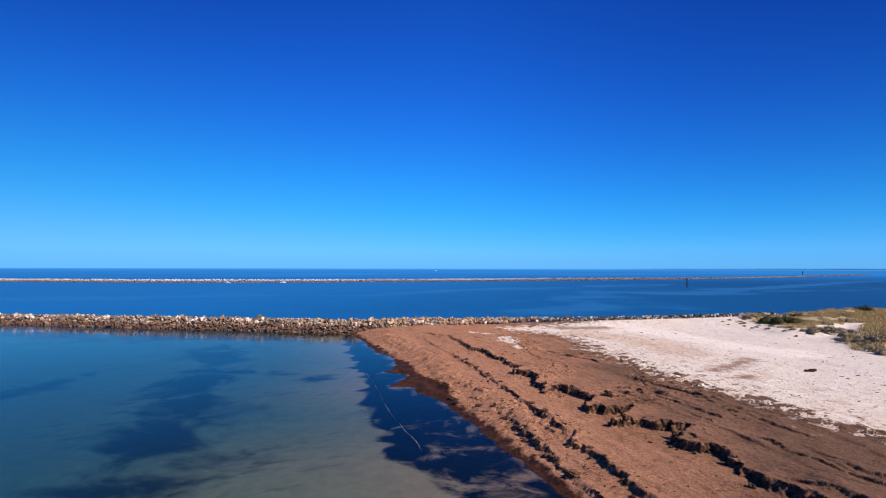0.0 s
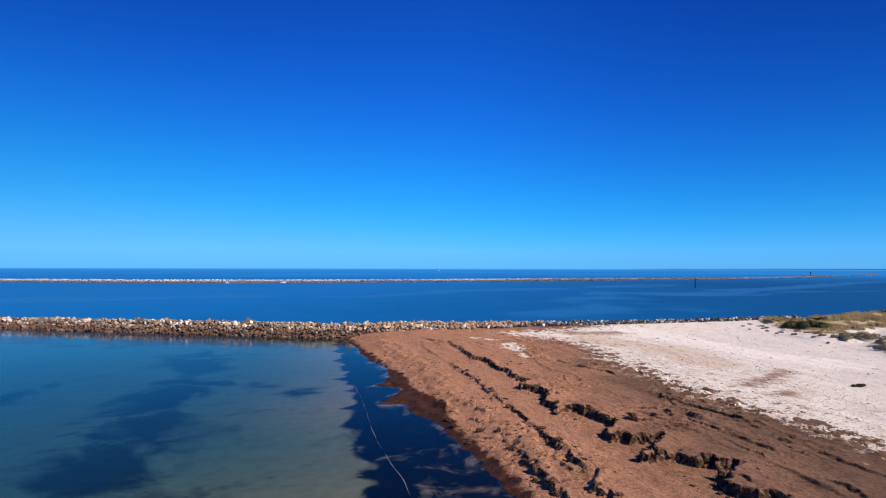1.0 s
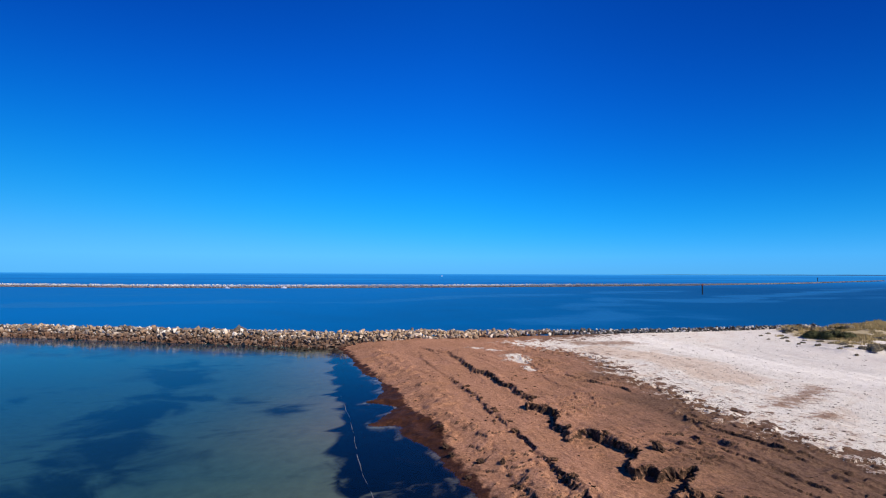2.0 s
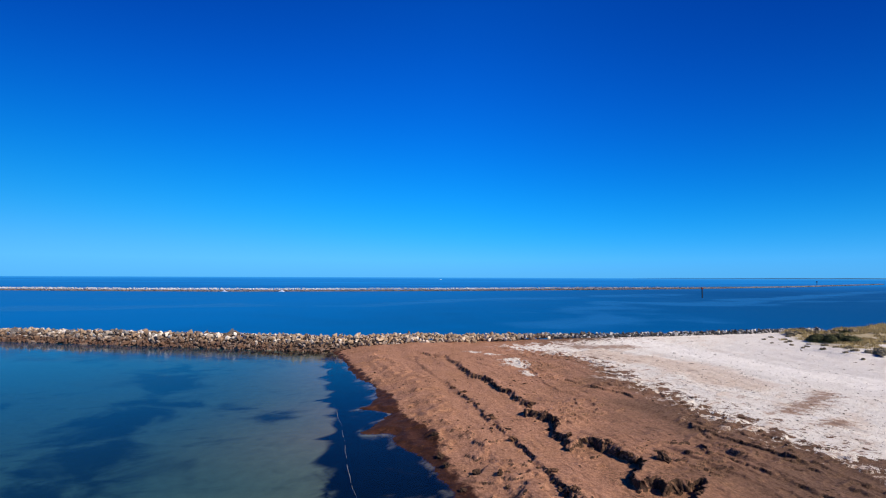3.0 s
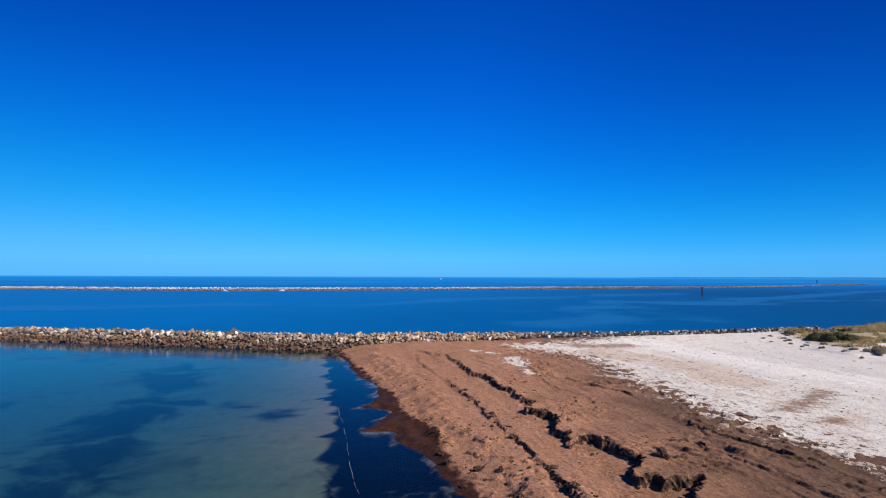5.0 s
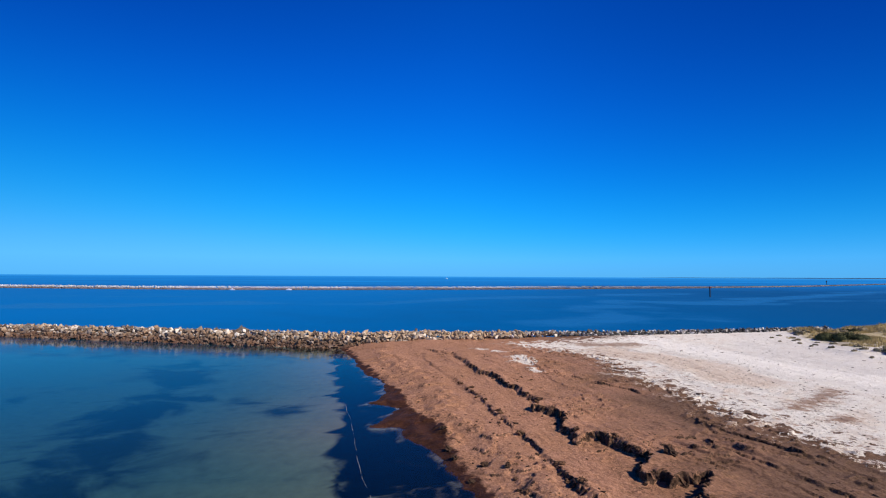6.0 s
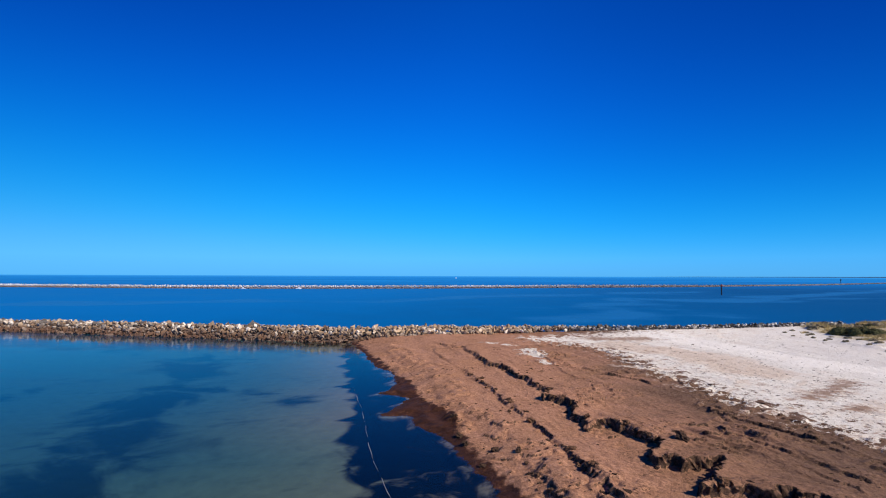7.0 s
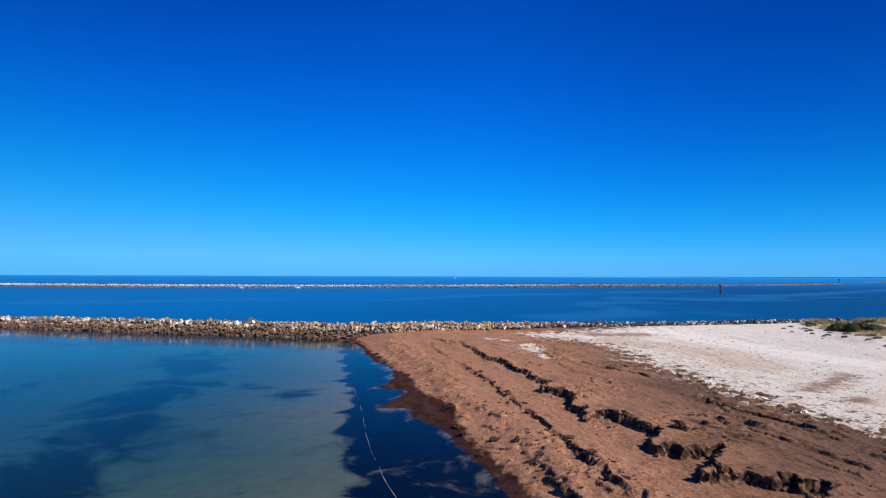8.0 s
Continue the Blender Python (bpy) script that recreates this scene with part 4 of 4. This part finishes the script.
SHRUBS_SMALL = [(70.4, 118.2, 0.9, 0.3), (72.4, 121.6, 1.2, 0.35), (70.9, 112.6, 1.3, 0.3), (73.1, 115.4, 0.8, 0.25), (75.2, 125.2, 1.5, 0.45), (69.6, 106.6, 1.4, 0.35), (73.8, 109.3, 1.0, 0.3),
                (67.9, 121.3, 0.8, 0.3), (69.3, 114.8, 1.0, 0.3), (68.4, 110.2, 0.7, 0.25), (71.8, 118.9, 1.1, 0.35), (70.1, 101.9, 0.9, 0.3), (73.4, 105.6, 1.3, 0.4), (66.8, 117.0, 0.6, 0.2), (74.0, 112.4, 1.2, 0.35), (69.4, 97.5, 0.9, 0.25), (75.9, 118.1, 1.6, 0.5)]
for k, (x, y, w, h) in enumerate(SHRUBS_FRONT + SHRUBS_SLOPE + SHRUBS_SMALL):
    shrub((x, y), (w, w * 0.8, h), LEAF_GREY, GREY_LABEL, int(420 * w), 20 + k)


def grass_cover():
    """Tussocks of dry grass over the dunes, in one mesh."""
    rng = np.random.default_rng(8)
    n = 90000
    px, py = rng.uniform(67, 180, n), rng.uniform(66, 180, n)
    veg = signed(px, py, VEG_EDGE, [(4900, 2400), (4900, 40)]) + np.where(py - 99 < 0.8 * (px - 76), 3.0, 7.0) * fractal(px / 5.0, py / 5.0, 81, 4)
    ok = (veg > np.where(py < 99, 1.2, np.where(px < 79, 5.0, 2.0))) & (py < break_y(px) - 0.5) & ((fractal(px / 7, py / 7, 85, 3) > -0.32) | (py < 100))
    px, py = px[ok], py[ok]
    pz, _ = ground_height(px, py)
    blades = 7
    px, py, pz = (np.repeat(v, blades) for v in (px, py, pz))
    m = len(px)
    tall = np.repeat(rng.uniform(0.28, 0.7, m // blades), blades) * rng.uniform(0.6, 1.0, m)
    a, spread, w = rng.uniform(0, 6.28, m), rng.uniform(0.05, 0.42, m), rng.uniform(0.03, 0.06, m)
    c, s = np.cos(a), np.sin(a)
    bx, by_ = px + c * spread * 0.5, py + s * spread * 0.5
    corners = np.stack([np.stack([bx - s * w, by_ + c * w, pz - 0.03], 1), np.stack([bx + s * w, by_ - c * w, pz - 0.03], 1), np.stack([px + c * spread, py + s * spread, pz + tall], 1)], 1)
    me = bpy.data.meshes.new("dune_grass")
    me.from_pydata(corners.reshape(-1, 3).tolist(), [], np.arange(3 * m).reshape(-1, 3).tolist())
    me.materials.append(GRASS)
    tagged(new("dune_grass", me), "dry straw-coloured grass tussocks covering the dunes", "dune grass", kind="stuff")


grass_cover()


# ---- lumps of wrack and litter ----
def clod_mesh(seed, material):
    rng = random.Random(seed)
    bm = bmesh.new()
    bmesh.ops.create_icosphere(bm, subdivisions=3, radius=0.5)
    shift = Vector((rng.uniform(0, 50), rng.uniform(0, 50), 0))
    for v in bm.verts:
        v.co += v.co.normalized() * (0.42 * noise.noise(v.co * 2.6 + shift) + 0.28 * noise.noise(v.co * 7 + shift))
    return mesh_of("wrack_clod", bm, material)


clods = [clod_mesh(300 + k, CLOD) for k in range(6)]
blocks = [clod_mesh(330 + k, BLOCK) for k in range(6)]


def wrack_clod(x, y, size, seed, shapes=clods, label="dark lump of matted seagrass fallen on the wrack bank", rise=0.12):
    rng = random.Random(seed)
    ob = new("wrack_clod", shapes[seed % 6])
    ob.matrix_world = Matrix.LocRotScale((x, y, floor_at(x, y) + size * rise), Euler((rng.uniform(-0.4, 0.4), rng.uniform(-0.4, 0.4), rng.uniform(0, 6.28))), (size * rng.uniform(0.9, 1.5), size, size * rng.uniform(0.6, 0.9)))
    return tagged(ob, label, "seagrass lump", "fallen seagrass lumps")


for k, (x, y, size) in enumerate([(1.3, 59.3, 0.5), (1.9, 55.2, 0.55), (2.5, 53.1, 0.5), (4.7, 51.4, 0.6), (3.7, 49.1, 0.45), (18.4, 51.0, 0.7), (49.7, 65.4, 0.8), (48.8, 65.2, 0.5)]):
    wrack_clod(x, y, size, k)
rng = random.Random(12)
for line, reach, count in ((SCARP_A, 0.9, 18), (SCARP_B, 0.6, 12), (SCARP_C, 0.5, 8)):
    spans = [(p, q) for p, q in zip(line, line[1:]) if p[1] < 92 and q[1] > 28]
    for k in range(count):
        (ax, ay), (bx, by_) = spans[rng.randrange(len(spans))]
        f = rng.random()
        wrack_clod(ax + (bx - ax) * f - rng.uniform(0.1, reach), ay + (by_ - ay) * f - rng.uniform(0.0, reach * 0.6), rng.uniform(0.18, 0.42), rng.randrange(1000))


for line, count in ((SCARP_A, 34), (SCARP_B, 24), (SCARP_C, 14)):
    spans = [(p, q) for p, q in zip(line, line[1:]) if p[1] < 88 and q[1] > 28]
    weights = [math.dist(p, q) for p, q in spans]
    for (ax, ay), (bx, by_) in rng.choices(spans, weights, k=count):
        f = rng.random()
        wrack_clod(ax + (bx - ax) * f + rng.uniform(-0.35, 0.45), ay + (by_ - ay) * f + rng.uniform(-0.3, 0.3), rng.uniform(0.25, 0.6), rng.randrange(1000), blocks, "brown block of dry seagrass broken from the scarp", -0.02)


def beach_litter():
    """Scraps of dry weed and sticks strewn over the sand."""
    rng = random.Random(31)
    poses = []
    while len(poses) < 1700:
        x, y = (rng.uniform(26, 78), rng.uniform(44, 126)) if len(poses) < 650 else (rng.gauss(41, 8), rng.gauss(66, 15))
        if float(signed(np.array([x]), np.array([y]), SAND_EDGE, [(4900, -300), (4900, 2400), (40, 190)])[0]) < 0.5 or y > float(break_y(x)) - 3:
            continue
        sz = rng.uniform(0.05, 0.18 if len(poses) < 650 else 0.12) * (2.2 if rng.random() < 0.06 else 1)
        poses.append((rng.randrange(6), Matrix.LocRotScale((x, y, floor_at(x, y) + sz * 0.08), Euler((0, 0, rng.uniform(0, 6.28))), (sz * rng.uniform(1, 2.6), sz, sz * 0.5))))
    small = [mesh_of("scrap", boulder(400 + k, 1), CLOD) for k in range(6)]
    ob = joined("beach_litter", small, poses, CLOD, None, "scraps of dry brown weed strewn over pale sand")
    tagged(ob, category="beach litter")


beach_litter()


def wrack_crumbs():
    """Small loose tufts lying over the matted wrack."""
    rng = np.random.default_rng(44)
    n = 5200
    px, py = rng.uniform(-14, 38, n), rng.uniform(29, 104, n)
    pz, pd = ground_height(px, py)
    up = signed(px, py, SAND_EDGE, [(4900, -300), (4900, 2400), (40, 190)])
    dens = fractal(px / 3.5, py / 3.5, 95, 3) + 0.35 * (1 - smooth(pd, 3, 10)) - 0.1
    ok = (pd > 1.3) & (up < 2.0) & (dens > rng.uniform(-0.1, 0.5, n))
    poses = []
    for x, y, z in zip(px[ok], py[ok], pz[ok]):
        sz = float(rng.uniform(0.06, 0.2)) * (1.9 if rng.random() < 0.07 else 1)
        poses.append((int(rng.integers(6)), Matrix.LocRotScale((x, y, z + sz * 0.1), Euler((0, 0, float(rng.uniform(0, 6.28)))), (sz * float(rng.uniform(0.9, 2.4)), sz, sz * float(rng.uniform(0.4, 0.9))))))
    small = [mesh_of("tuft", boulder(500 + k, 1), CLOD) for k in range(6)]
    tagged(joined("wrack_crumbs", small, poses, CLOD, None, "loose dark tufts of seagrass strewn over the brown wrack"), category="seagrass tufts")


wrack_crumbs()


def wavelet(line, seed, label, body=0.0):
    """A thin broken crest running along the shallows."""
    rng = random.Random(seed)
    bm = bmesh.new()
    pts = []
    for (ax, ay), (bx, by_) in zip(line, line[1:]):
        n = int(math.hypot(bx - ax, by_ - ay) / 0.25)
        for k in range(n):
            f = k / n
            x, y = ax + (bx - ax) * f, ay + (by_ - ay) * f
            pts.append((x + 0.35 * noise.noise((x * 0.4, y * 0.4, seed)), y))
    for _ in range(12):
        pts = [pts[0]] + [((a[0] + 2 * b[0] + c[0]) / 4, (a[1] + 2 * b[1] + c[1]) / 4) for a, b, c in zip(pts, pts[1:], pts[2:])] + [pts[-1]]
    prev = None
    for x, y in pts:
        thick = 0.006 + body * math.exp(-((y - 51) / 8) ** 2) + 0.020 * noise.noise((x * 0.3, y * 0.3, seed + 3.0)) + 0.016 * noise.noise((x * 2.3, y * 2.3, seed + 7.0))
        row = [bm.verts.new((x - thick, y, 0.004)), bm.verts.new((x, y, 0.012 + thick * 0.25)), bm.verts.new((x + thick, y, 0.004))] if thick > 0.007 else None
        if prev and row:
            bm.faces.new((prev[0], prev[1], row[1], row[0]))
            bm.faces.new((prev[1], prev[2], row[2], row[1]))
        prev = row
    bmesh.ops.recalc_face_normals(bm, faces=bm.faces)
    tagged(part("wave_crest", bm, FOAM), label, "wave", kind="stuff")


wavelet([(-14.5, 83), (-11.3, 73.5), (-7.2, 60.5), (-4.4, 50), (-1.9, 43.5), (0.5, 36)], 2, "thin broken white crest of a small wave in the shallows", 0.006)


# ---- single stones of the breakwater ----
for k, m in near_parts:
    stone = new("stone", stones[k])
    stone.matrix_world = m
    stone.parent = near_wall
